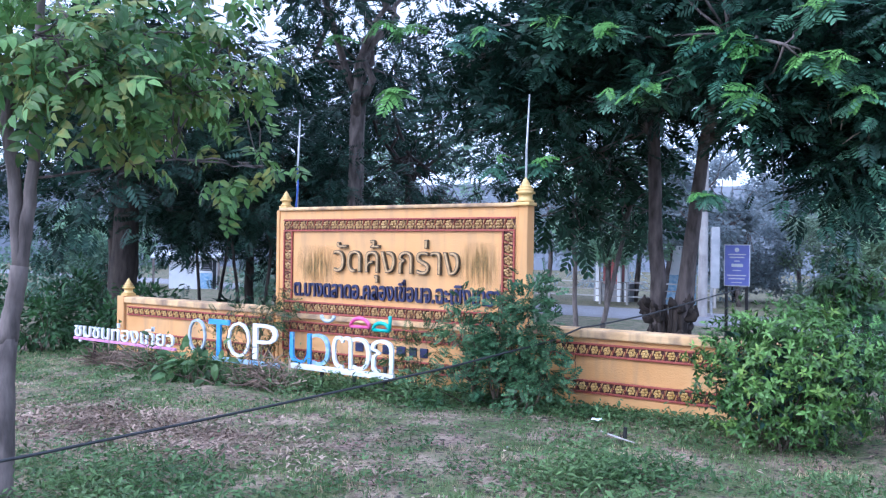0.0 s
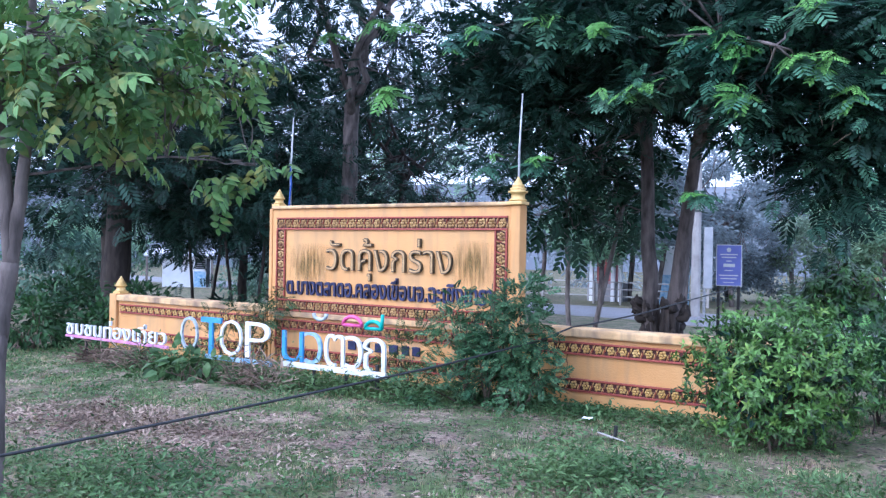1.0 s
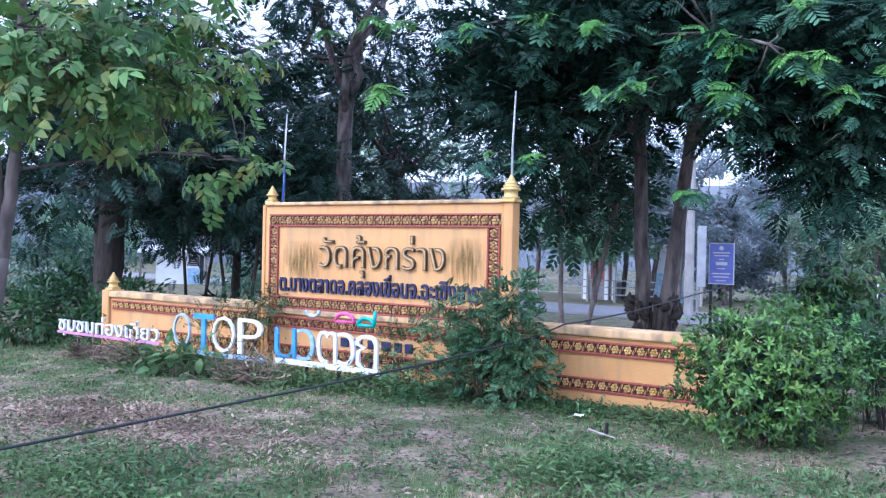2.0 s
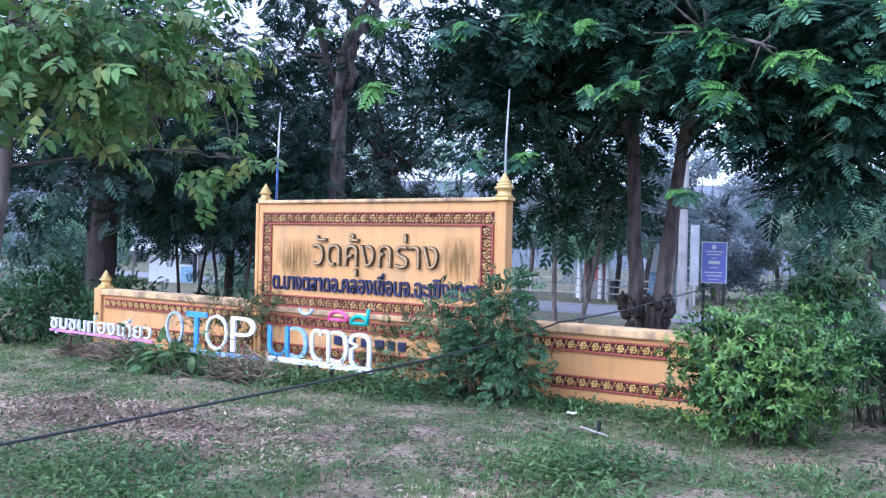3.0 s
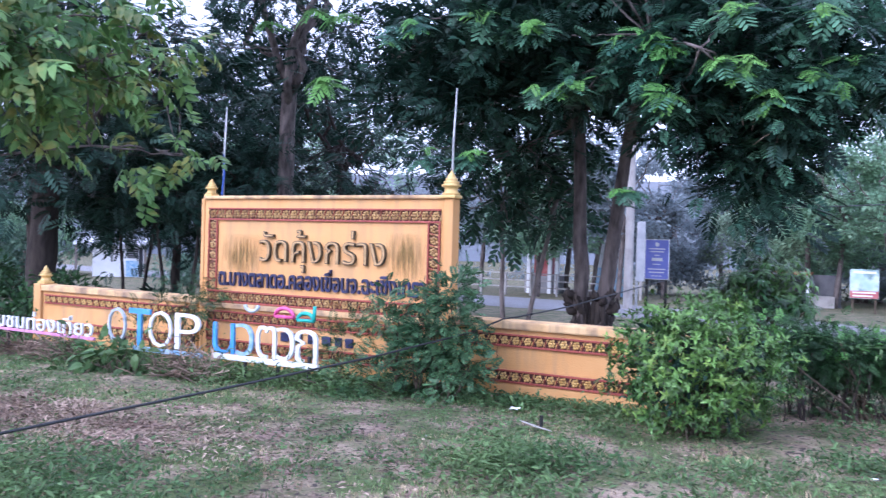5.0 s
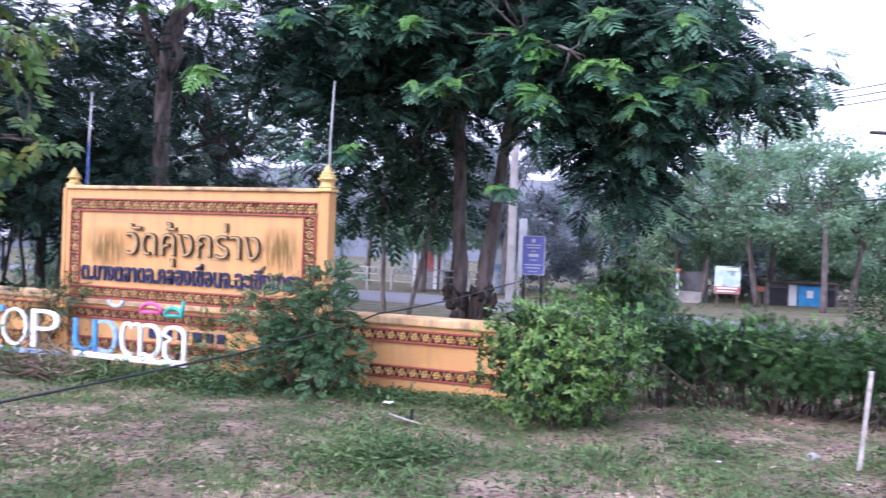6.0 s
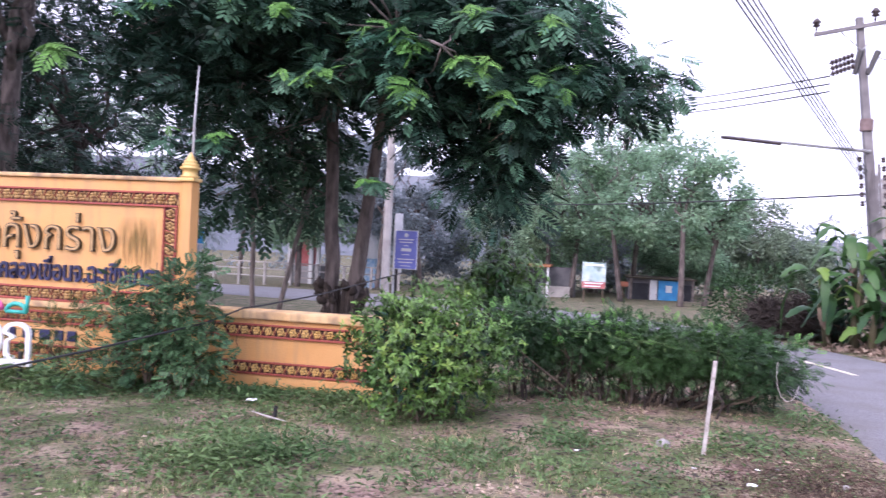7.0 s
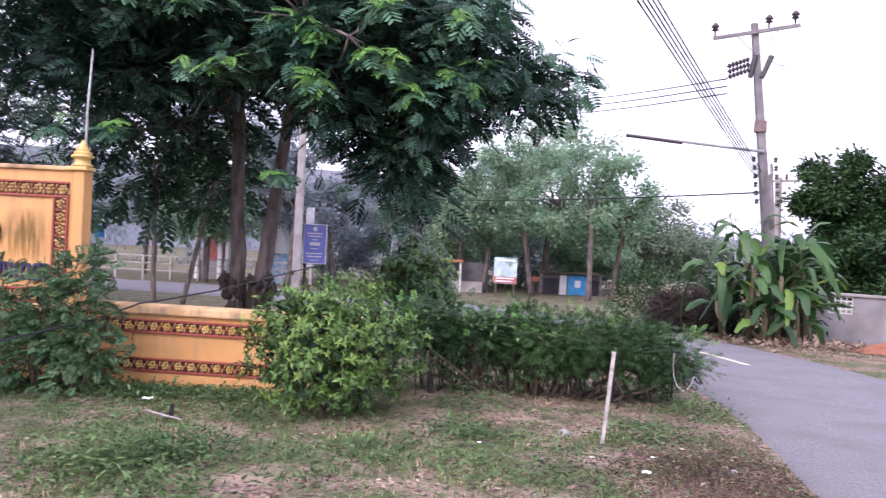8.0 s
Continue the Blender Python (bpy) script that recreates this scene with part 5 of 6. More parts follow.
for zz, x0, x1, h in ((1.53, 0.03, 0.29, 0.018), (1.485, 0.05, 0.27, 0.018), (1.43, 0.12, 0.20, 0.014), (1.345, 0.08, 0.25, 0.05), (1.285, 0.10, 0.22, 0.014), (1.205, 0.02, 0.30, 0.018), (1.155, 0.04, 0.28, 0.018), (1.10, 0.08, 0.24, 0.012)):
    part("text_line", Geo().box(x0, x1, -0.019, -0.016, z + zz, z + zz + h), "sign_white", b)
for x in (0.0, 0.30):
    part("post", Geo().box(x - 0.022, x + 0.022, 0.018, 0.06, -0.1, z + 1.66, 0.004), "black_steel", b)

# white survey post, stone, stick and scraps on the grass
p = thing("marker_post", (8.69, -1.50, level(8.69, -1.5)), "leaning thin wooden marker post with peeling white paint", "post")
part("shaft", Geo().add([(dx * 0.013 + z * 0.075, dy * 0.013, z) for z in (-0.1, 0.35, 0.715) for dx, dy in ((-1, -1), (1, -1), (1, 1), (-1, 1))],
                        [(j * 4 + i, j * 4 + (i + 1) % 4, j * 4 + 4 + (i + 1) % 4, j * 4 + 4 + i) for j in range(2) for i in range(4)] + [(8, 9, 10, 11)]), "bone_paint", p)


def pebble(at, r, seed, mat="stone", label="rounded pale grey stone on the soil", category="stone", flat=0.75):
    bm = bmesh.new()
    bmesh.ops.create_icosphere(bm, subdivisions=2, radius=1)
    v = [((1 + 0.18 * noise.noise(q.co * 1.6 + Vector((seed, 0, 0)))) * q.co) * r for q in bm.verts]
    bm.verts.index_update()
    g = Geo().add([(q.x, q.y, q.z * flat) for q in v], [tuple(w.index for w in f.verts) for f in bm.faces])
    bm.free()
    return solo("stone" if mat == "stone" else "litter", g, mat, (at[0], at[1], level(*at) + r * 0.35), label, category, "stones on the soil" if mat == "stone" else "", smooth=True)


pebble((8.42, -1.28), 0.056, 1)


def scrap(at, s, seed, label="crumpled scrap of white paper litter"):
    R = np.random.default_rng(seed)
    v = [(i * s / 3 + R.normal() * s * 0.06, j * s / 3 + R.normal() * s * 0.06, abs(R.normal()) * s * 0.16 + 0.015) for j in range(4) for i in range(4)]
    g = Geo().add(v, [(j * 4 + i, j * 4 + i + 1, j * 4 + i + 5, j * 4 + i + 4) for j in range(3) for i in range(3)])
    return solo("litter", g, "paper", (at[0], at[1], level(*at) + 0.01), label, "litter", "scraps of litter")


for i, (at, s) in enumerate((((8.85, -2.35), 0.06), ((4.75, -0.86), 0.08), ((8.98, -1.9), 0.03), ((8.55, -2.0), 0.03), ((7.75, -1.75), 0.03))):
    scrap(at, s, 70 + i)
s = thing("broken_stick", (5.3, -1.5, level(5.3, -1.5)), "bleached broken branch lying beside a short black stake", "branch")
part("branch", Geo().tube([(-0.22, 0.05, 0.06), (-0.05, 0.0, 0.04), (0.12, -0.03, 0.02)], [0.005, 0.008, 0.004], 6), "bone_paint", s)
part("fork", Geo().tube([(-0.05, 0.0, 0.04), (-0.14, 0.12, 0.02)], [0.01, 0.005], 5), "bone_paint", s)
part("stake", Geo().tube([(-0.02, 0.06, -0.05), (-0.01, 0.06, 0.12)], 0.018, 6), "black_steel", s)


# banana clump by the pole
def banana_leaf(length, width, up, arch, rng):
    """A stalk and a broad torn blade that rises and bends over, along +x."""
    g, n = Geo(), 14
    rows, faces = [], []
    for i in range(n + 1):
        s = i / n
        x, z = length * (0.8 * s - 0.1 * arch * s * s), length * (up * s - arch * s * s)
        w = 0.018 if s < 0.18 else width * (math.sin(math.pi * min(1.0, (s - 0.18) / 0.84)) ** 0.55 + 0.03)
        rows += [(x, -w * rng.uniform(0.72, 1.05), z - w * rng.uniform(0.1, 0.55)), (x, 0, z), (x, w * rng.uniform(0.72, 1.05), z - w * rng.uniform(0.1, 0.55))]
    g.add(rows, [(3 * i + k, 3 * i + k + 1, 3 * i + k + 4, 3 * i + k + 3) for i in range(n) for k in range(2)])
    return g


def banana(base, tall, seed, leaves=14):
    R = np.random.default_rng(seed)
    t = thing("banana_plant", (*base, level(*base)), "banana plant with broad arching torn leaves and dry skirts", "banana plant", "banana clump")
    top = Vector((R.normal() * 0.12, R.normal() * 0.1, tall))
    part("stem", Geo().tube([(0, 0, -0.05), (top.x * 0.5, top.y * 0.5, tall * 0.5), tuple(top)], [0.075, 0.060, 0.035], 9), "banana_stem", t, "brown-green sheathed stem", smooth=True)
    for k in range(leaves):
        up = R.uniform(0.6, 1.9)
        me = banana_leaf(R.uniform(0.90, 1.35), R.uniform(0.075, 0.12), up, up * R.uniform(0.65, 1.35), R).mesh("leaf", True)
        me.materials.append(M["leaf_lime" if (k + seed) % 11 == 0 else "leaf_banana"])
        o = new("leaf", me)
        o.parent = t
        o.matrix_local = pose(top.x * K, top.y * K, (top.z - 0.1 - 0.05 * k) * K, R.normal() * 14, R.normal() * 8, 137.5 * k + R.uniform(-25, 25))
    for k in range(2):
        me = banana_leaf(R.uniform(0.5, 0.7), 0.06, 0.0, 0.9, R).mesh("dry_leaf", True)
        me.materials.append(M["leaf_dry"])
        o = new("dry_leaf", me)
        o.parent = t
        o["label"] = "withered brown hanging leaf"
        o.matrix_local = pose(top.x * K * 0.8, top.y * K * 0.8, (top.z - 0.35) * K, 0, 60, R.uniform(0, 360))


for i, (x, y, h) in enumerate(((12.35, 7.4, 1.6), (12.8, 7.1, 1.25), (13.1, 7.5, 1.85), (12.6, 7.9, 2.1), (13.55, 7.7, 1.75), (13.3, 8.3, 1.8), (12.1, 7.9, 1.3), (12.6, 7.2, 0.8), (13.2, 7.2, 0.9), (13.65, 8.2, 1.3))):
    banana((x, y), h, 80 + i)

bush("bush", (15.75, 9.15), "dark creeper hanging over the boundary wall", [((0, 0, 0.95), (0.65, 0.35, 0.35), 700), ((0.7, -0.2, 0.85), (0.6, 0.35, 0.35), 500)], LEAF_BLADE, 0.12, "leaf_hedge", 8, 98, droop=0.3)
# boundary wall with pierced blocks
w = thing("boundary_wall", (14.2, 9.3, level(14.2, 9.3)), "low grey rendered boundary wall with white pierced ventilation blocks", "wall")
part("body", Geo().box(0, 9, -0.06, 0.06, -0.2, 0.56, 0.01), "old_wall", w)
part("cap", Geo().box(-0.05, 9, -0.10, 0.10, 0.921, 0.98, 0.015), "concrete", w)
part("pier", Geo().box(-0.02, 0.33, -0.08, 0.08, -0.2, 0.92, 0.01), "old_wall", w)
for k in range(6):
    x = 0.331 + k * 1.40
    part("panel", Geo().box(x + 0.44, x + 1.399, -0.06, 0.06, 0.561, 0.92, 0.006), "old_wall", w)
    g = Geo()
    for i in range(5):
        g.box(x + i * 0.105, x + i * 0.105 + 0.018, -0.05, 0.05, 0.561, 0.92)
    for j in range(5):
        g.box(x + 0.001, x + 0.437, -0.046, 0.046, 0.563 + j * 0.083, 0.581 + j * 0.083)
    part("vent_block", g, "white_wall", w, "white pierced ventilation block")
w.rotation_euler = (0, 0, radians(-28))
hp = Geo()
for j in range(9):
    for i in range(18):
        a, r = 2 * math.pi * i / 18, j / 8
        hp.add([(r * 0.95 * math.cos(a) * (1 + 0.1 * math.sin(3 * a)), r * 0.55 * math.sin(a), 0.30 * (1 - r ** 1.5) + 0.02 * noise.noise((i, j, 3)) - 0.02)], [])
hp.faces = [np.array([(j * 18 + i, j * 18 + (i + 1) % 18, (j + 1) * 18 + (i + 1) % 18, (j + 1) * 18 + i) for j in range(8) for i in range(18)])]
solo("soil_heap", hp, "red_soil", (14.9, 6.6, level(14.9, 6.6)), "low heap of red laterite soil by the road", "soil heap", smooth=True)
R = np.random.default_rng(95)
g = Geo()
n = 900
p = np.stack([R.normal(0, 0.8, n), R.normal(0, 0.22, n), np.abs(R.normal(0, 0.045, n))], axis=1)
g.spread(LEAF_OVATE, p, turns_of(R.normal(size=(n, 3)), R, wobble=0.8), R.uniform(0.05, 0.17, n))
solo("leaf_heap", g, "leaf_dry", (13.3, 7.1, level(13.3, 7.1)), "heap of dry brown fallen leaves under the banana plants", "leaf heap", kind="stuff")

n = 2600
p = np.column_stack([R.uniform(11.2, 16.5, n), R.normal(6.6, 0.9, n)])
p = p[np.array([off_road(x, y) > 0.05 for x, y in p])]
solo("leaf_litter", Geo().spread(LEAF_BLADE, np.column_stack([p, [level(x, y) + 0.015 for x, y in p]]), turns_of(R.normal(size=(len(p), 3)) * (1, 1, 0.3), R, wobble=0.4), R.uniform(0.03, 0.10, len(p))), "leaf_dry", (0, 0, 0),
     "dry leaves and chips strewn along the far verge", "leaf litter", kind="stuff")

# brush heap left of the bananas
g = Geo()
for k in range(1700):
    s, q = R.uniform(-1, 1), R.uniform(-1, 1)
    a = Vector((s * 0.95, q * 0.5, R.uniform(0, 0.95) * math.sqrt(max(0.0, 1 - s * s * 0.9)) * (1 - 0.4 * q * q)))
    d = Vector((R.normal(), R.normal(), R.normal() * 0.6)).normalized() * R.uniform(0.15, 0.55)
    g.tube([a, a + d * 0.5 + Vector((0, 0, 0.03)), a + d], [0.010, 0.008, 0.003], 4)
g.spread(LEAF_BLADE, np.column_stack([R.uniform(-0.85, 0.85, 1500), R.uniform(-0.25, 0.35, 1500), R.uniform(0, 0.72, 1500)]), turns_of(R.normal(size=(1500, 3)), R, wobble=0.8), R.uniform(0.08, 0.24, 1500))
solo("brush_heap", g, "dark_bark", (11.85, 9.3, level(11.85, 9.3)), "tangled heap of dry dark brushwood by the road", "brushwood", kind="stuff")
bush("bush", (11.6, 11.0), "rounded green roadside thicket behind the brushwood", [((0, 0, 0.75), (1.1, 0.8, 0.75), 1700), ((-0.7, 0, 0.6), (0.6, 0.6, 0.6), 700)], LEAF_BLADE, 0.13, "leaf_hedge", 10, 96)


# ---- background trees, houses ----
# far crowns get their haze from pale leaf colours, not from the air
FAR_LABEL = "distant green roadside tree with haze painted into its leaf colour"
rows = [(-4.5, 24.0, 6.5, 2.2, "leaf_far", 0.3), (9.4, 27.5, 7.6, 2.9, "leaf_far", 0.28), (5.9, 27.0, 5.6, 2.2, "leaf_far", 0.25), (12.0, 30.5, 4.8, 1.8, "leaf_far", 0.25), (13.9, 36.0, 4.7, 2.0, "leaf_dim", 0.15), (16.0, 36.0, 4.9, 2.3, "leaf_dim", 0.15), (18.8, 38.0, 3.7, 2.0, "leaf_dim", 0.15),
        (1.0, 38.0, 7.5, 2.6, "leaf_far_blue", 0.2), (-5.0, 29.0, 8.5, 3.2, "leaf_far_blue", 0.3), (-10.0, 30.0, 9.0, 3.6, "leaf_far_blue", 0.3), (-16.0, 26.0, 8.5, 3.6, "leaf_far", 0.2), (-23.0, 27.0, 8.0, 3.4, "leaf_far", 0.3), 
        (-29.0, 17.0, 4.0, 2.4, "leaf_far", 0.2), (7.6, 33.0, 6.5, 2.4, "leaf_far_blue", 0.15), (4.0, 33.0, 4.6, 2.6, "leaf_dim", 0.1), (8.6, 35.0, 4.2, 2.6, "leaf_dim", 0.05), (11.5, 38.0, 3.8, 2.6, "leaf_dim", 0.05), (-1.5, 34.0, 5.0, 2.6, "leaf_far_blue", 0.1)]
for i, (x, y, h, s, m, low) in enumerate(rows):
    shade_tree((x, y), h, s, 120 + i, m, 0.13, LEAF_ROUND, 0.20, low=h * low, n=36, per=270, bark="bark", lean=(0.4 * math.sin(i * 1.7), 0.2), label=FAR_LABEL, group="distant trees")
for i, (x, y, h, s, low) in enumerate(((16.9, 15.0, 4.9, 1.2, 1.2), (18.4, 15.3, 5.1, 1.4, 0.8), (17.2, 11.8, 2.3, 1.5, 0.9), (19.6, 13.0, 4.6, 1.6, 0.8), (23.5, 16.5, 6.5, 2.6, 1.5))):
    shade_tree((x, y), h, s, 170 + i, "leaf_hedge", 0.13, LEAF_ROUND, 0.14, low=low, n=36, per=400, bark="dark_bark", label="dense dark green tree behind the boundary wall", group="trees behind the wall")

# leafless tree with pale twigs rising over the roadside crowns
R = np.random.default_rng(177)
bare_tree = thing("tree", (7.9, 33.0, level(7.9, 33.0)), "leafless tree with thin pale grey branches", "tree")
g = Geo()
limb(g, R, (0, 0, -0.2), (0.1, 0, 4.0), 0.18, 0.13, 6, 0.01, 7)
for k in range(12):
    e = Vector((R.uniform(-2.0, 2.4), R.uniform(-1, 1), R.uniform(7.2, 9.6)))
    pts = limb(g, R, (0.1, 0, R.uniform(2.8, 4.0)), e, 0.085, 0.03, 7, 0.03, 5)
    for j in range(5):
        a = pts[3 + j % 4]
        limb(g, R, a, a + Vector((R.normal() * 0.6, R.normal() * 0.4, R.uniform(0.3, 1.2))), 0.034, 0.014, 4, 0.08, 4)
part("trunk", g, "pale_bark", bare_tree, smooth=True)
R = np.random.default_rng(140)
g = Geo()
for k in range(260):
    x = -95 + 170 * k / 260 + R.normal() * 0.5
    y = 56 + R.uniform(-5, 9)
    top = 4.2 if x > 6 else 8.0
    for j in range(2):
        puff(g, R, (x, y, level(x, y) + R.uniform(0.3, top)), (1.5, 1.5, 0.9), 70, LEAF_BLADE, 0.55, shell=0.2)
# curved sheet added far behind, coloured to look like morning haze
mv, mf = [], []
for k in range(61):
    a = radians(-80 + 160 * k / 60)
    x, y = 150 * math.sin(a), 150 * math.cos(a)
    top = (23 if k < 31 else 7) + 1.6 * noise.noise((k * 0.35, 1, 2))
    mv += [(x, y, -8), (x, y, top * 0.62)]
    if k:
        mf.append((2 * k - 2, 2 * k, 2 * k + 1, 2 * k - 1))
solo("backdrop", Geo().add(mv, mf), "mist", (0, 0, 0), "backdrop sheet coloured pale lilac as morning haze over the far fields", "backdrop", kind="structure")
solo("far_woods", g, "leaf_far_blue", (0, 0, 0), "belt of horizon trees coloured grey-green to imitate haze", "woods", kind="stuff")

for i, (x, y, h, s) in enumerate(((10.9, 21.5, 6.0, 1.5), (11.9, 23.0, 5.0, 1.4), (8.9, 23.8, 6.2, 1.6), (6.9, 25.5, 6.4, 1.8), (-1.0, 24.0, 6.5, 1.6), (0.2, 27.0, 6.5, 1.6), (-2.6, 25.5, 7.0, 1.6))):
    shade_tree((x, y), h, s, 150 + i, "leaf_far" if i < 4 else "leaf_far_blue", 0.11, LEAF_ROUND, 0.20, low=h * 0.45, n=14, per=230, bark="bark", lean=(0.5 * math.sin(i * 2.3), 0.3), label="slim roadside tree with a bare lower trunk, its leaves tinted as by haze", group="distant trees", forks=4)

# white house seen under the trees
h = thing("house", (-24.4, 18.9, level(-24.4, 18.9)), "small whitewashed house with a pale sheet roof and louvred window", "house")
part("wall", Geo().box(-1.15, 1.15, 0, 3, -0.3, 1.58, 0.02), "white_wall", h)
part("roof", Geo().add([(-2.0, -0.35, 1.60), (1.35, -0.35, 1.60), (1.35, 1.5, 1.95), (-2.0, 1.5, 1.95), (-2.0, 3.8, 1.60), (1.35, 3.8, 1.60), (-2.0, -0.35, 1.53), (1.35, -0.35, 1.53), (-2.0, 3.8, 1.53), (1.35, 3.8, 1.53)],
                       [(0, 1, 2, 3), (3, 2, 5, 4), (6, 7, 1, 0), (6, 8, 9, 7), (0, 3, 4, 8, 6), (1, 7, 9, 5, 2)]), "pale_roof", h)
win = part("window", Geo().box(0.42, 0.92, -0.03, -0.002, 0.92, 1.40, 0.01), "shop_dark", h)
for k in range(4):
    part("louvre", Geo().box(0.45, 0.89, -0.06, -0.034, 0.97 + k * 0.11, 1.00 + k * 0.11), "pale_steel", win)
part("dado", Geo().box(0.35, 0.93, -0.02, -0.001, 0.02, 0.80, 0.01), "pale_blue", h, "pale blue patterned panel")
part("door", Geo().box(0.95, 1.13, -0.025, -0.001, 0.0, 1.45, 0.01), "shop_dark", h, "dark narrow doorway")
for x in (-1.85, 1.25):
    part("porch_post", Geo().tube([(x, -0.28, -0.3), (x, -0.28, 1.53)], 0.06, 6), "pale_bark", h)
h.rotation_euler = (0, 0, radians(46))
# low bushes whose dark colour paints the shade under the trees
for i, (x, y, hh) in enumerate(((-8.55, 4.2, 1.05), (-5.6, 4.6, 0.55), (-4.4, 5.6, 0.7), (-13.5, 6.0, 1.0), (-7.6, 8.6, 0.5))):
    bush("bush", (x, y), "undergrowth behind the sign, shade painted into its dark leaves", [((0, 0, hh * 0.45), (0.9, 0.6, hh * 0.45), 420)], LEAF_OVATE, 0.16, "leaf_deep", 8, 340 + i, droop=0.3)
for i, (x, y, hh) in enumerate(((-13.2, 6.0, 1.9), (-15.0, 6.3, 2.0), (-17.0, 6.0, 2.1), (-16.2, 8.5, 2.3), (-17.2, 15.8, 1.3), (-15.8, 15.5, 1.5), (-14.4, 16.0, 1.7), (-31.0, 16.0, 2.4))):
    bush("bush", (x, y), "blue-green thicket beyond the trees, haze put into its colour", [((0, 0, hh * 0.45), (1.1, 0.8, hh * 0.5), 800), ((0.5, 0, hh * 0.75), (0.5, 0.5, hh * 0.25), 220)], LEAF_OVATE, 0.17, "leaf_teal", 8, 380 + i, droop=0.3)
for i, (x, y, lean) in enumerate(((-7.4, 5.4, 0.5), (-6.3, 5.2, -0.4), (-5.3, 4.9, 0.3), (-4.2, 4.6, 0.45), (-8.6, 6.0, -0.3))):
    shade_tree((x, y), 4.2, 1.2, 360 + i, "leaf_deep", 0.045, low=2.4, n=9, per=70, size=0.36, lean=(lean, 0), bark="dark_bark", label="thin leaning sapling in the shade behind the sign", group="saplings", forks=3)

# roadside shops
s = thing("shop", (9.0, 26.5, level(9.0, 26.5)), "low roadside shop with blue wall and dark open front", "shop")
part("wall", Geo().box(0.3, 3.0, 0.5, 3.0, -0.2, 0.90, 0.02), "dark_roof", s)
# flat dark panels stand in for the shade inside the open front
part("opening", Geo().box(0.4, 1.15, 0.44, 0.499, -0.1, 0.7, 0.01), "shop_dark", s, "dark panel painting the shade of an open shopfront")
part("opening", Geo().box(2.55, 2.95, 0.44, 0.499, -0.1, 0.7, 0.01), "shop_dark", s, "dark panel painting the shade of an open shopfront")
part("roof", Geo().box(0.2, 3.1, 0.2, 3.2, 0.91, 0.95, 0.02), "twig", s)
part("blue_wall", Geo().box(1.55, 2.5, 0.40, 0.499, -0.1, 0.85, 0.01), "shop_blue", s)
part("white_door", Geo().box(1.2, 1.5, 0.40, 0.499, -0.1, 0.85, 0.01), "white_wall", s)
part("window", Geo().box(1.85, 2.1, 0.37, 0.398, 0.35, 0.65, 0.005), "sign_white", s)
for x in (0.4, 2.9):
    part("post", Geo().tube([(x, 0.0, -0.2), (x, 0.0, 0.91)], 0.05, 6), "pale_bark", s)
s = thing("shop", (4.9, 25.0, level(4.9, 25)), "open market stall with an orange awning", "shop")
part("awning", Geo().box(-0.6, 1.2, -0.5, 1.5, 1.25, 1.34, 0.02), "orange", s)
part("wall", Geo().box(-0.5, 2.2, 0.9, 1.2, -0.2, 1.24, 0.02), "dark_roof", s)
part("counter", Geo().box(-0.3, 2.0, 0.2, 0.7, -0.2, 0.45, 0.02), "concrete", s)
for x in (-0.5, 1.1):
    part("post", Geo().tube([(x, -0.4, -0.2), (x, -0.4, 1.25)], 0.05, 6), "white_wall", s)

# billboard with a scenic picture
b = thing("billboard", (7.85, 22.0, level(7.85, 22)), "roadside billboard with a faded blue and red landscape poster", "billboard")
z = -level(7.85, 22)
part("panel", Geo().box(-0.44, 0.42, 0, 0.05, z + 0.02, z + 1.0, 0.01), "poster", b)
part("red_strip", Geo().box(-0.43, 0.41, -0.012, -0.002, z + 0.04, z + 0.28, 0.004), "red_paint", b)
part("text_line", Geo().box(-0.35, 0.33, -0.02, -0.013, z + 0.20, z + 0.25), "sign_white", b)
part("text_line", Geo().box(-0.35, 0.25, -0.02, -0.013, z + 0.09, z + 0.14), "sign_white", b)
part("title_strip", Geo().box(-0.36, 0.34, -0.012, -0.002, z + 0.86, z + 0.94, 0.004), "sign_white", b)
for x in (-0.35, 0.33):
    part("post", Geo().box(x - 0.03, x + 0.03, 0.052, 0.12, -0.1, z + 0.98, 0.005), "twig", b)
b = thing("notice_board", (9.0, 24.5, level(9.0, 24.5)), "small reddish notice board on a post", "sign board")
z = -level(9.0, 24.5)
part("panel", Geo().box(-0.2, 0.2, 0, 0.04, z + 0.05, z + 0.25, 0.01), "red_soil", b)
part("post", Geo().box(-0.03, 0.03, 0.042, 0.1, -0.1, z + 0.24, 0.004), "twig", b)

# concrete pole and white panel beyond the board, fence, red-and-white shrine gate
c = thing("utility_pole", (1.22, 17.0, level(1.22, 17)), "stout concrete pole beside the far road", "utility pole")
part("post", Geo().tube([(0, 0, -0.2), (0.02, 0, 9)], [0.15, 0.11], 8), "concrete", c)
c = thing("banner_sign", (1.02, 18.0, level(1.02, 18)), "tall faded white banner sign on a pole", "sign board")
part("panel", Geo().box(0.20, 0.46, 0, 0.05, 0.9, 2.85, 0.01), "pale_roof", c)
part("post", Geo().tube([(0.2, 0.08, -0.2), (0.2, 0.08, 2.8)], 0.05, 6), "pale_steel", c)
f = thing("fence", (-11, 24.5, level(-2, 24.5)), "low pale railing fence along the far road", "fence")
for k in range(10):
    part("post", Geo().box(k * 1.2 - 0.05, k * 1.2 + 0.05, -0.05, 0.05, -0.3, 0.95, 0.01), "concrete", f)
for zz in (0.3, 0.6, 0.9):
    part("rail", Geo().box(0, 10.8, -0.02, 0.02, zz, zz + 0.05), "concrete", f)
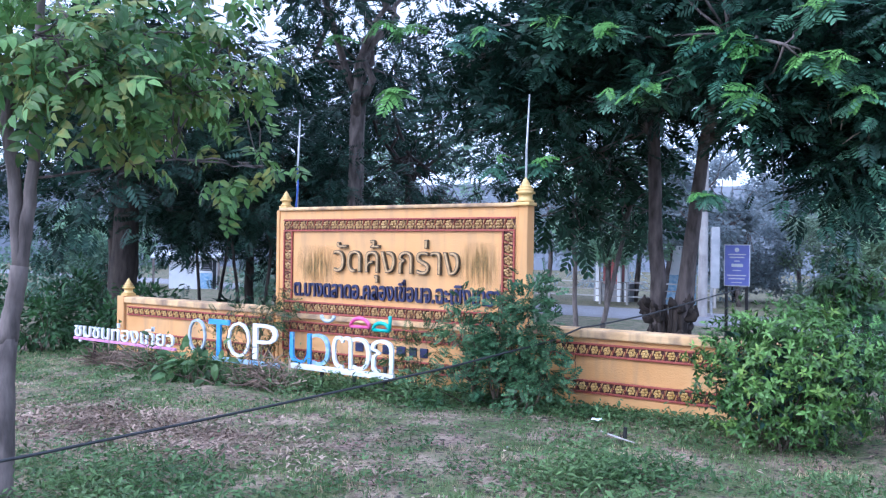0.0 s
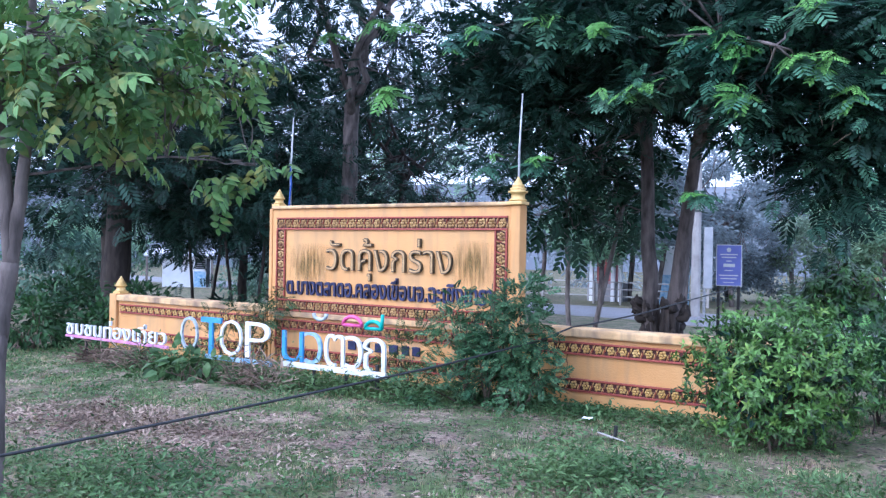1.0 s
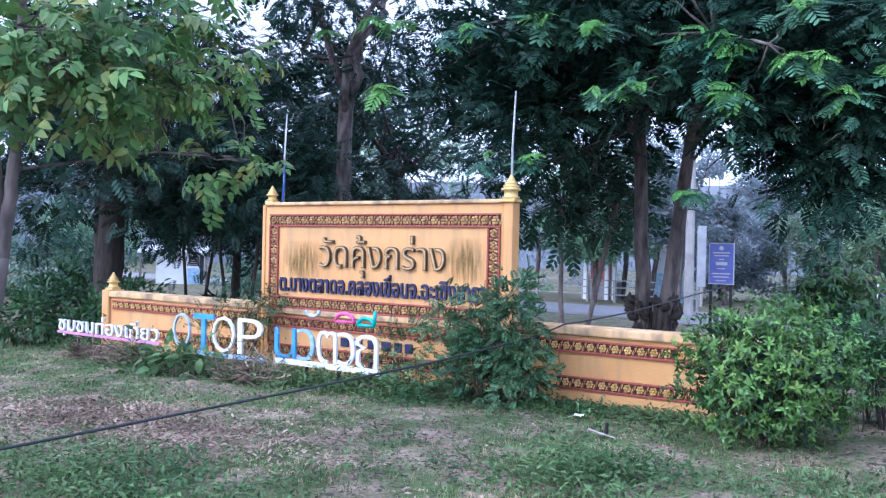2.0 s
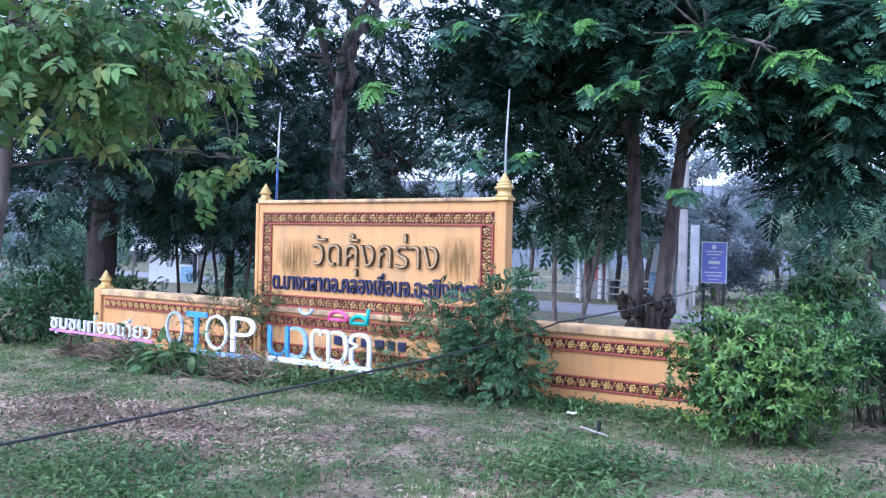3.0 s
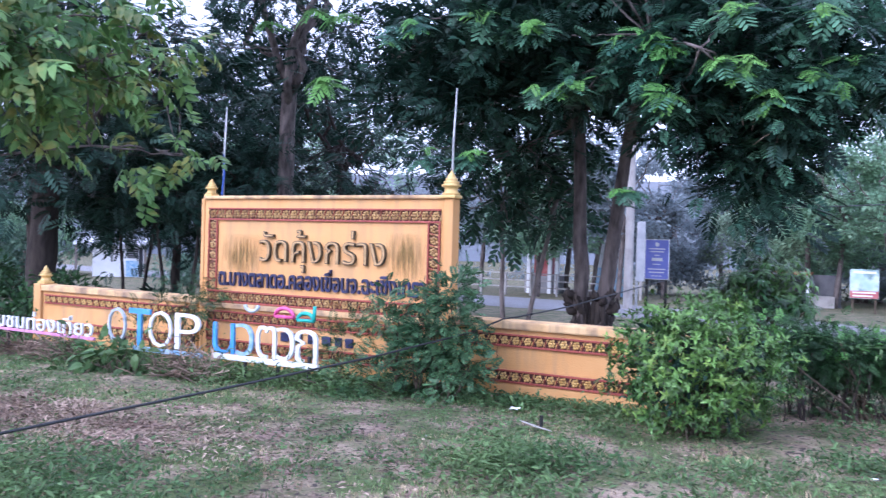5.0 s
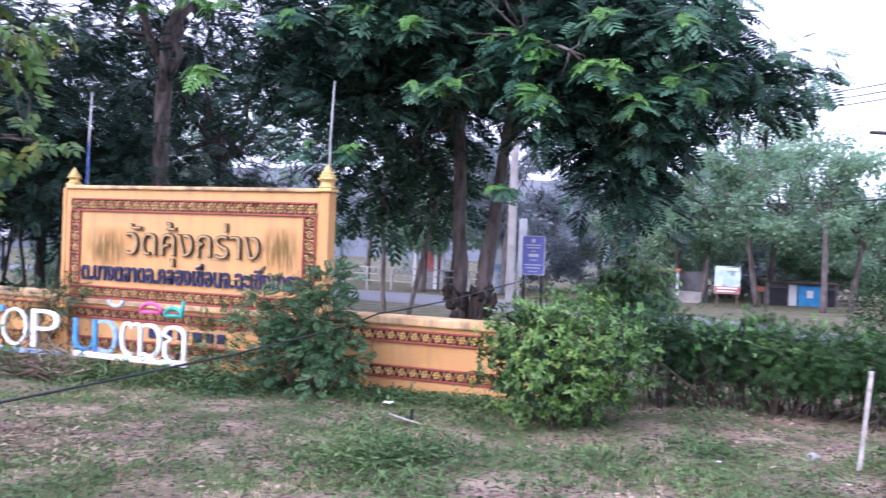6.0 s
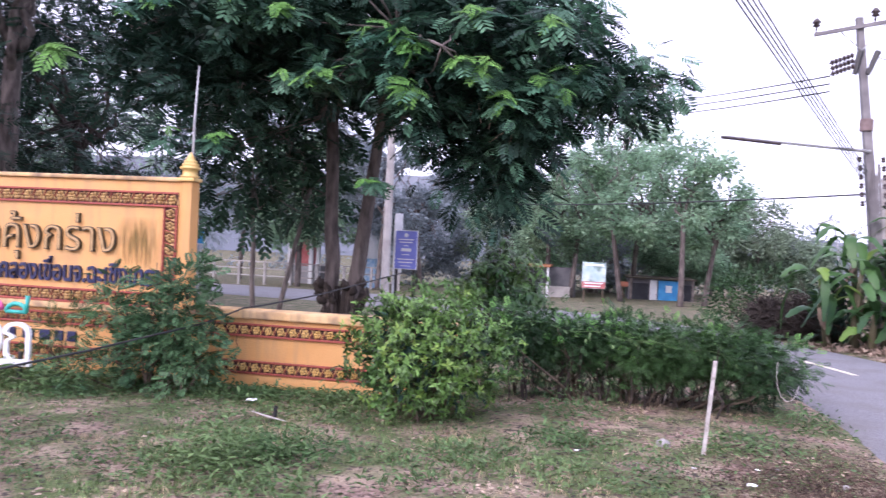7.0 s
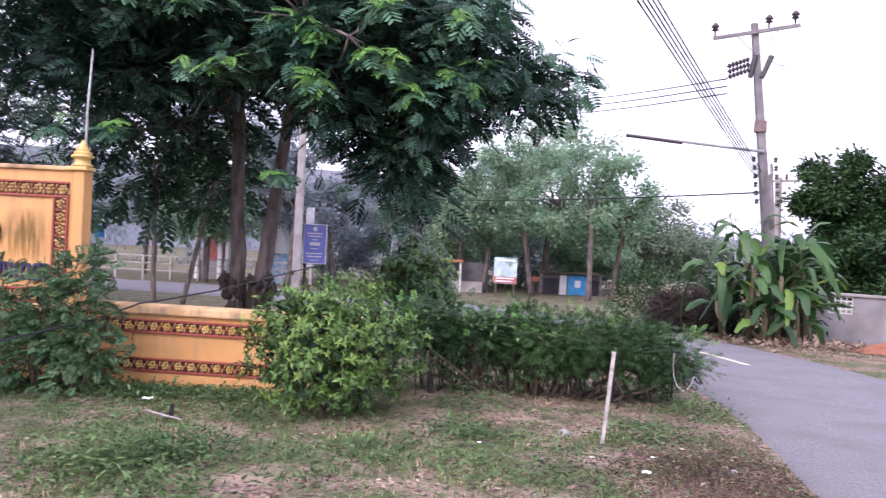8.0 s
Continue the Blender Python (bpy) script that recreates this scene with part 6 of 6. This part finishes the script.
s = thing("shrine", (-5.9, 28.0, level(-5.9, 28)), "small red and white roadside shrine on a white base", "shrine")
part("base", Geo().box(-0.8, 0.9, 0, 1.4, -0.3, 0.85, 0.03), "old_wall", s)
part("body", Geo().box(-0.36, 0.36, 0.1, 1.2, 0.851, 2.35, 0.03), "red_paint", s)
for x in (-0.62, 0.44, 0.80):
    part("column", Geo().box(x, x + 0.18, -0.2, -0.02, -0.3, 2.6, 0.02), "white_wall", s)
part("roof", Geo().add([(-1.1, -0.4, 2.6), (1.2, -0.4, 2.6), (1.2, 1.6, 2.6), (-1.1, 1.6, 2.6), (0, 0.5, 3.3)], [(0, 1, 4), (1, 2, 4), (2, 3, 4), (3, 0, 4), (3, 2, 1, 0)]), "pale_roof", s)
s = thing("pavilion", (-2.16, 26.0, level(-2.16, 26.0)), "white pointed gable building with a blue skirting wall in the haze", "building")
part("wall", Geo().box(-0.45, 0.45, 0, 1.5, -0.3, 1.30, 0.02), "pale_blue", s, "sky blue lower wall")
part("gable", Geo().add([(-0.42, -0.05, 1.31), (0.42, -0.05, 1.31), (0.40, -0.05, 1.95), (0.18, -0.05, 2.30), (0.0, -0.05, 2.55), (-0.18, -0.05, 2.30), (-0.40, -0.05, 1.95)] + [(-0.42, 1.4, 1.31), (0.42, 1.4, 1.31), (0.40, 1.4, 1.95), (0.18, 1.4, 2.30), (0.0, 1.4, 2.55), (-0.18, 1.4, 2.30), (-0.40, 1.4, 1.95)],
                        [(0, 1, 2, 3, 4, 5, 6), (13, 12, 11, 10, 9, 8, 7)] + [(k, k + 7, (k + 1) % 7 + 7, (k + 1) % 7) for k in range(7)]), "white_wall", s, "white gable end")
lamp = thing("street_lamp", (15.05, 18.0, level(15.05, 18)), "slim distant street lamp with a bent arm", "street lamp")
z = -level(15.05, 18)
part("pole", Geo().tube([(0, 0, -0.1), (0, 0, z + 1.8), (-0.2, 0, z + 2.74)], [0.03, 0.025, 0.02], 6), "pale_steel", lamp)
part("lamp_head", Geo().tube([(-0.2, 0, z + 2.74), (-0.65, 0, z + 2.57)], [0.022, 0.03], 6), "pale_steel", lamp)
# dark leaves added between the banana stems in place of shade
bush("bush", (12.95, 8.05), "added dark leaves painting the shade inside the banana clump", [((0.1, 0.2, 0.80), (1.15, 0.4, 0.85), 1500)], LEAF_BLADE, 0.16, "leaf_deep", 8, 97)


# ---- weeds and grass ----
def weeds(name, at, radius, n, leaf, size, mat, seed, label, height=0.15, kind="stuff", category="weeds", stretch=(1, 1)):
    R = np.random.default_rng(seed)
    p = R.normal(0, 0.5, (n, 2)) * radius * np.array(stretch)
    z = np.array([level(at[0] + a, at[1] + b) for a, b in p])
    up = np.abs(R.normal(0, 0.5, n)) * height * np.exp(-(np.hypot(p[:, 0] / stretch[0], p[:, 1] / stretch[1]) / radius) ** 2)
    out = R.normal(size=(n, 3))
    out[:, 2] = np.abs(out[:, 2]) * 0.5
    g = Geo().spread(leaf, np.column_stack([p, z - level(*at) + up]), turns_of(out, R, wobble=0.4), size * R.uniform(0.6, 1.3, n))
    return solo(name, g, mat, (at[0], at[1], level(*at)), label, category, kind=kind)


def tuft(blades=8, seed=1):
    R = np.random.default_rng(seed)
    v, f = [], []
    for k in range(blades):
        a, lean, tall = R.uniform(0, 6.28), R.uniform(0.15, 0.9), R.uniform(0.5, 1.0)
        c, s = math.cos(a), math.sin(a)
        o = R.normal(0, 0.25, 2)
        b = len(v)
        v += [(o[0] - s * 0.04, o[1] + c * 0.04, 0), (o[0] + s * 0.04, o[1] - c * 0.04, 0), (o[0] + c * lean * 0.4 * tall - s * 0.03, o[1] + s * lean * 0.4 * tall + c * 0.03, tall * 0.6),
              (o[0] + c * lean * 0.4 * tall + s * 0.03, o[1] + s * lean * 0.4 * tall - c * 0.03, tall * 0.6), (o[0] + c * lean * tall, o[1] + s * lean * tall, tall * 0.85)]
        f += [(b, b + 1, b + 3, b + 2), (b + 2, b + 3, b + 4)]
    return np.array(v, float), f


def grass_field(name, n, mat, seed, size, where, label):
    R = np.random.default_rng(seed)
    xy = np.column_stack([R.uniform(-5.0, 11.5, n), R.uniform(-5.8, 2.0, n)])
    keep = np.array([where(x, y) > R.random() and off_road(x, y) > 0.05 for x, y in xy])
    xy = xy[keep]
    m = len(xy)
    z = np.array([level(x, y) - 0.01 for x, y in xy])
    a, s = R.uniform(0, 2 * math.pi, m), size * R.uniform(0.45, 1.4, m)
    turn = np.zeros((m, 3, 3))
    turn[:, 0, 0], turn[:, 0, 1], turn[:, 1, 0], turn[:, 1, 1], turn[:, 2, 2] = np.cos(a), -np.sin(a), np.sin(a), np.cos(a), R.uniform(0.5, 1.1, m)
    solo(name, Geo().spread(tuft(4, seed), np.column_stack([xy, z]), turn, s), mat, (0, 0, 0), label, "grass", kind="stuff")


def patchy(x, y, s=0.9, o=0.0, sharp=5.0):
    return min(1.0, max(0.0, 0.45 + sharp * (noise.noise((x * s, y * s, o)) * 0.6 + noise.noise((x * s * 2.7, y * s * 2.7, o + 5)) * 0.5 + noise.noise((x * s * 7, y * s * 7, o + 9)) * 0.4)))


def spot(x, y, cx, cy, rx, ry):
    """1 inside an uneven patch, falling to 0 at its rim."""
    wob = 0.35 * noise.noise((x * 1.6, y * 1.6, 2.0)) + 0.25 * noise.noise((x * 4.5, y * 4.5, 4.0))
    return ease(1.15, 0.55, math.hypot((x - cx) / rx, (y - cy) / ry) + wob)


def bare(x, y):
    """1 on the trodden bare soil by the road, under the hedge and in patches on the grass."""
    return max(ease(8.3, 9.0, x) * ease(-5.5, -2.6, y) * 0.9, ease(6.6, 7.3, x) * ease(-1.5, -0.9, y), spot(x, y, 1.6, -3.35, 1.9, 0.75), 0.9 * spot(x, y, 7.1, -3.1, 1.6, 0.75), 0.7 * spot(x, y, 3.1, -2.5, 0.7, 0.35), 0.75 * spot(x, y, 5.2, -4.1, 1.3, 0.5))


grass_field("grass", 76000, "grass", 201, 0.066, lambda x, y: (0.12 + 0.88 * patchy(x, y, 1.1, 0.3, 3.0) + 0.35 * ease(-3.0, -2.0, y)) * (1 - 0.95 * bare(x, y)), "short green grass growing in uneven patches")
grass_field("dry_grass", 34000, "grass_dry", 202, 0.052, lambda x, y: (0.10 + 0.9 * patchy(x, y, 1.2, 7.7, 3.0)) * (1 - 0.30 * bare(x, y)), "thin dry straw-coloured grass")
R = np.random.default_rng(203)
n = 60000
xy = np.column_stack([R.uniform(-2.5, 10.5, n), R.uniform(-5.4, 0.3, n)])
xy = xy[np.array([off_road(x, y) > 0.02 and R.random() < 0.12 + 0.80 * bare(x, y) * patchy(x, y, 2.2, 31.0, 2.0) for x, y in xy])]
out = R.normal(size=(len(xy), 3))
out[:, 2] *= 0.15
solo("leaf_litter", Geo().spread(LEAF_BLADE, np.column_stack([xy, [level(x, y) + 0.012 for x, y in xy]]), turns_of(out, R, wobble=0.3), R.uniform(0.016, 0.060, len(xy)) * R.uniform(0.6, 1.2, len(xy))), "leaf_dry", (0, 0, 0),
     "scattered dry brown leaves on the soil", "leaf litter", kind="stuff")
R = np.random.default_rng(206)
n = 5200
xy = np.column_stack([R.normal(1.7, 1.1, n), R.normal(-3.35, 0.38, n)])
out = R.normal(size=(n, 3))
out[:, 2] *= 0.35
solo("leaf_litter", Geo().spread(LEAF_BLADE, np.column_stack([xy, [level(x, y) + 0.018 for x, y in xy]]), turns_of(out, R, wobble=0.4), R.uniform(0.025, 0.075, n)), "leaf_dry", (0, 0, 0),
     "drift of curled dry brown leaves on the bare soil", "leaf litter", kind="stuff")
for i, (at, r, n, h) in enumerate((((5.55, -2.9), 0.5, 1700, 0.36), ((5.9, -2.6), 0.4, 700, 0.25), ((6.1, -3.4), 0.35, 350, 0.2), ((7.65, -1.45), 0.35, 420, 0.18), ((9.0, -1.25), 0.4, 420, 0.2), ((3.1, -4.6), 0.8, 2000, 0.22), ((3.9, -4.9), 0.6, 1400, 0.2), ((6.9, -2.3), 0.5, 420, 0.12), ((7.7, -2.3), 0.35, 240, 0.10), ((6.8, -2.9), 0.3, 200, 0.12),
                                   ((7.7, -0.35), 0.45, 420, 0.3), ((9.7, -0.2), 0.4, 420, 0.25))):
    weeds("weed_patch", at, r, n, LEAF_BLADE, 0.058, "leaf_weed", 210 + i, "low patch of soft green weeds in the grass", h)
for i, x in enumerate(np.arange(-3.6, 6.2, 0.42)):
    R = np.random.default_rng(230 + i)
    weeds("weed_patch", (x, -0.45 + R.normal() * 0.12), 0.42, 330, LEAF_BLADE, 0.065, "leaf_weed", 250 + i, "tangled weeds along the foot of the sign", 0.30 if x < 4.2 else 0.14, stretch=(1, 0.8))
for i, x in enumerate(np.arange(-1.4, 3.4, 0.40)):
    R = np.random.default_rng(270 + i)
    weeds("weed_patch", (x, -1.12 + R.normal() * 0.1), 0.36, 260, LEAF_BLADE, 0.075, "leaf_weed", 280 + i, "tangled weeds under the painted letters", 0.34, stretch=(1, 0.6))
for i, (x, y, h, n) in enumerate(((-4.6, -0.6, 0.80, 800), (-3.9, 0.3, 0.72, 700), (-5.6, 0.6, 1.15, 1000), (-6.6, -0.6, 1.25, 1000), (-4.9, 1.6, 0.90, 800))):
    bush("bush", (x, y), "wild green undergrowth bush beyond the sign's end", [((0, 0, h * 0.5), (0.7, 0.6, h * 0.5), n)], LEAF_OVATE, 0.13, "leaf_hedge", 8, 300 + i, droop=0.3)
for i, (x, y, s) in enumerate(((-0.02, -1.42, 0.8), (0.30, -1.35, 0.7), (-0.28, -1.34, 0.55))):
    bush("bush", (x, y), "broad-leaved weed growing up round the letters", [((0, 0, 0.22 * s), (0.26, 0.2, 0.2 * s), 46)], LEAF_BROAD, 0.17, "leaf_weed", 6, 320 + i, droop=0.4)
for i, (x, y) in enumerate(((-2.3, -1.05), (-1.7, -1.0), (-1.3, -1.1), (0.75, -1.2), (1.1, -1.15))):
    weeds("dead_weeds", (x, y), 0.34, 170, blade(0.07, 0.02), 0.26, "leaf_dry", 335 + i, "dry brown dead weed stalks under the letters", 0.30, stretch=(1, 0.6))
bush("bush", (-0.35, -0.55), "climbing weeds over the letters and ledge", [((0.2, 0.1, 0.65), (0.5, 0.2, 0.3), 160), ((0.6, 0.35, 0.95), (0.25, 0.1, 0.16), 60), ((-0.05, 0.0, 0.4), (0.25, 0.2, 0.25), 70)], LEAF_FROND_FINE, 0.13, "leaf_hedge", 10, 330)
bush("bush", (2.55, -0.5), "climbing weeds beside the letters", [((0, 0, 0.35), (0.3, 0.2, 0.3), 130)], LEAF_FROND_FINE, 0.13, "leaf_hedge", 8, 331)
b = thing("poster_board", (-4.25, 15.0, level(-4.25, 15)), "small blue and white poster board on a post", "sign board")
z = -level(-4.25, 15) - 0.68
part("panel", Geo().box(-0.17, 0.17, 0, 0.03, z + 1.75, z + 2.45, 0.006), "sign_white", b)
part("print", Geo().box(-0.15, 0.15, -0.008, -0.002, z + 1.78, z + 2.15, 0.002), "shop_blue", b, "blue printed lower half")
part("post", Geo().tube([(0, 0.05, -0.2), (0, 0.05, z + 2.4)], 0.03, 6), "pale_steel", b)
wire("hanging_cord", (6.0, 1.2, 3.2), (6.06, 1.22, 1.93), 0.006, 0.0, "thin dark cord hanging from the tree")
R = np.random.default_rng(204)
n = 12000
xy = np.column_stack([R.normal(9.45, 0.5, n), R.normal(-2.4, 0.65, n)])
xy = xy[np.array([off_road(x, y) > 0.05 for x, y in xy])]
out = R.normal(size=(len(xy), 3))
out[:, 2] *= 0.25
solo("mulch", Geo().spread(blade(0.28, 0.1), np.column_stack([xy, [level(x, y) + R.uniform(0.005, 0.03) for x, y in xy]]), turns_of(out, R, wobble=0.5), R.uniform(0.012, 0.042, len(xy))), "chips", (0, 0, 0),
     "dark bark chips and rotted litter on the soil", "mulch", kind="stuff")
g = Geo()
for k in range(160):
    x, y = (R.normal(9.2, 0.7), R.normal(-2.0, 0.7)) if k % 3 else (R.uniform(0, 8.5), R.uniform(-4.5, -0.9))
    if off_road(x, y) < 0.05:
        continue
    a, long = R.uniform(0, 6.28), R.uniform(0.04, 0.16)
    z = level(x, y) + 0.015
    g.tube([(x, y, z), (x + math.cos(a) * long * 0.5, y + math.sin(a) * long * 0.5, z + 0.012), (x + math.cos(a + 0.3) * long, y + math.sin(a + 0.3) * long, z)], [0.004, 0.005, 0.002], 4)
solo("twig_litter", g, "twig", (0, 0, 0), "short dry twigs scattered on the soil", "twigs", kind="stuff")
for i, (x, y) in enumerate(((8.2, -1.9), (9.15, -1.75), (9.5, -2.1), (4.6, -2.2))):
    pebble((x, y), 0.014 + 0.006 * (i % 3), 10 + i)
# creeping broad-leaved weeds through the grass
R = np.random.default_rng(205)
n = 80000
xy = np.column_stack([R.uniform(-4.5, 10.0, n), R.uniform(-5.8, 1.0, n)])
xy = xy[np.array([patchy(x, y, 1.5, 21.0, 4.0) * (1 - 0.92 * bare(x, y)) > R.random() and off_road(x, y) > 0.05 for x, y in xy])]
out = R.normal(size=(len(xy), 3))
out[:, 2] = np.abs(out[:, 2]) * 0.35
solo("creeping_weed", Geo().spread(blade(0.5, 0.06), np.column_stack([xy, [level(x, y) + R.uniform(0.0, 0.045) for x, y in xy]]), turns_of(out, R, wobble=0.4), R.uniform(0.020, 0.055, len(xy))), "leaf_weed", (0, 0, 0),
     "low creeping weeds spread through the thin grass", "weeds", kind="stuff")
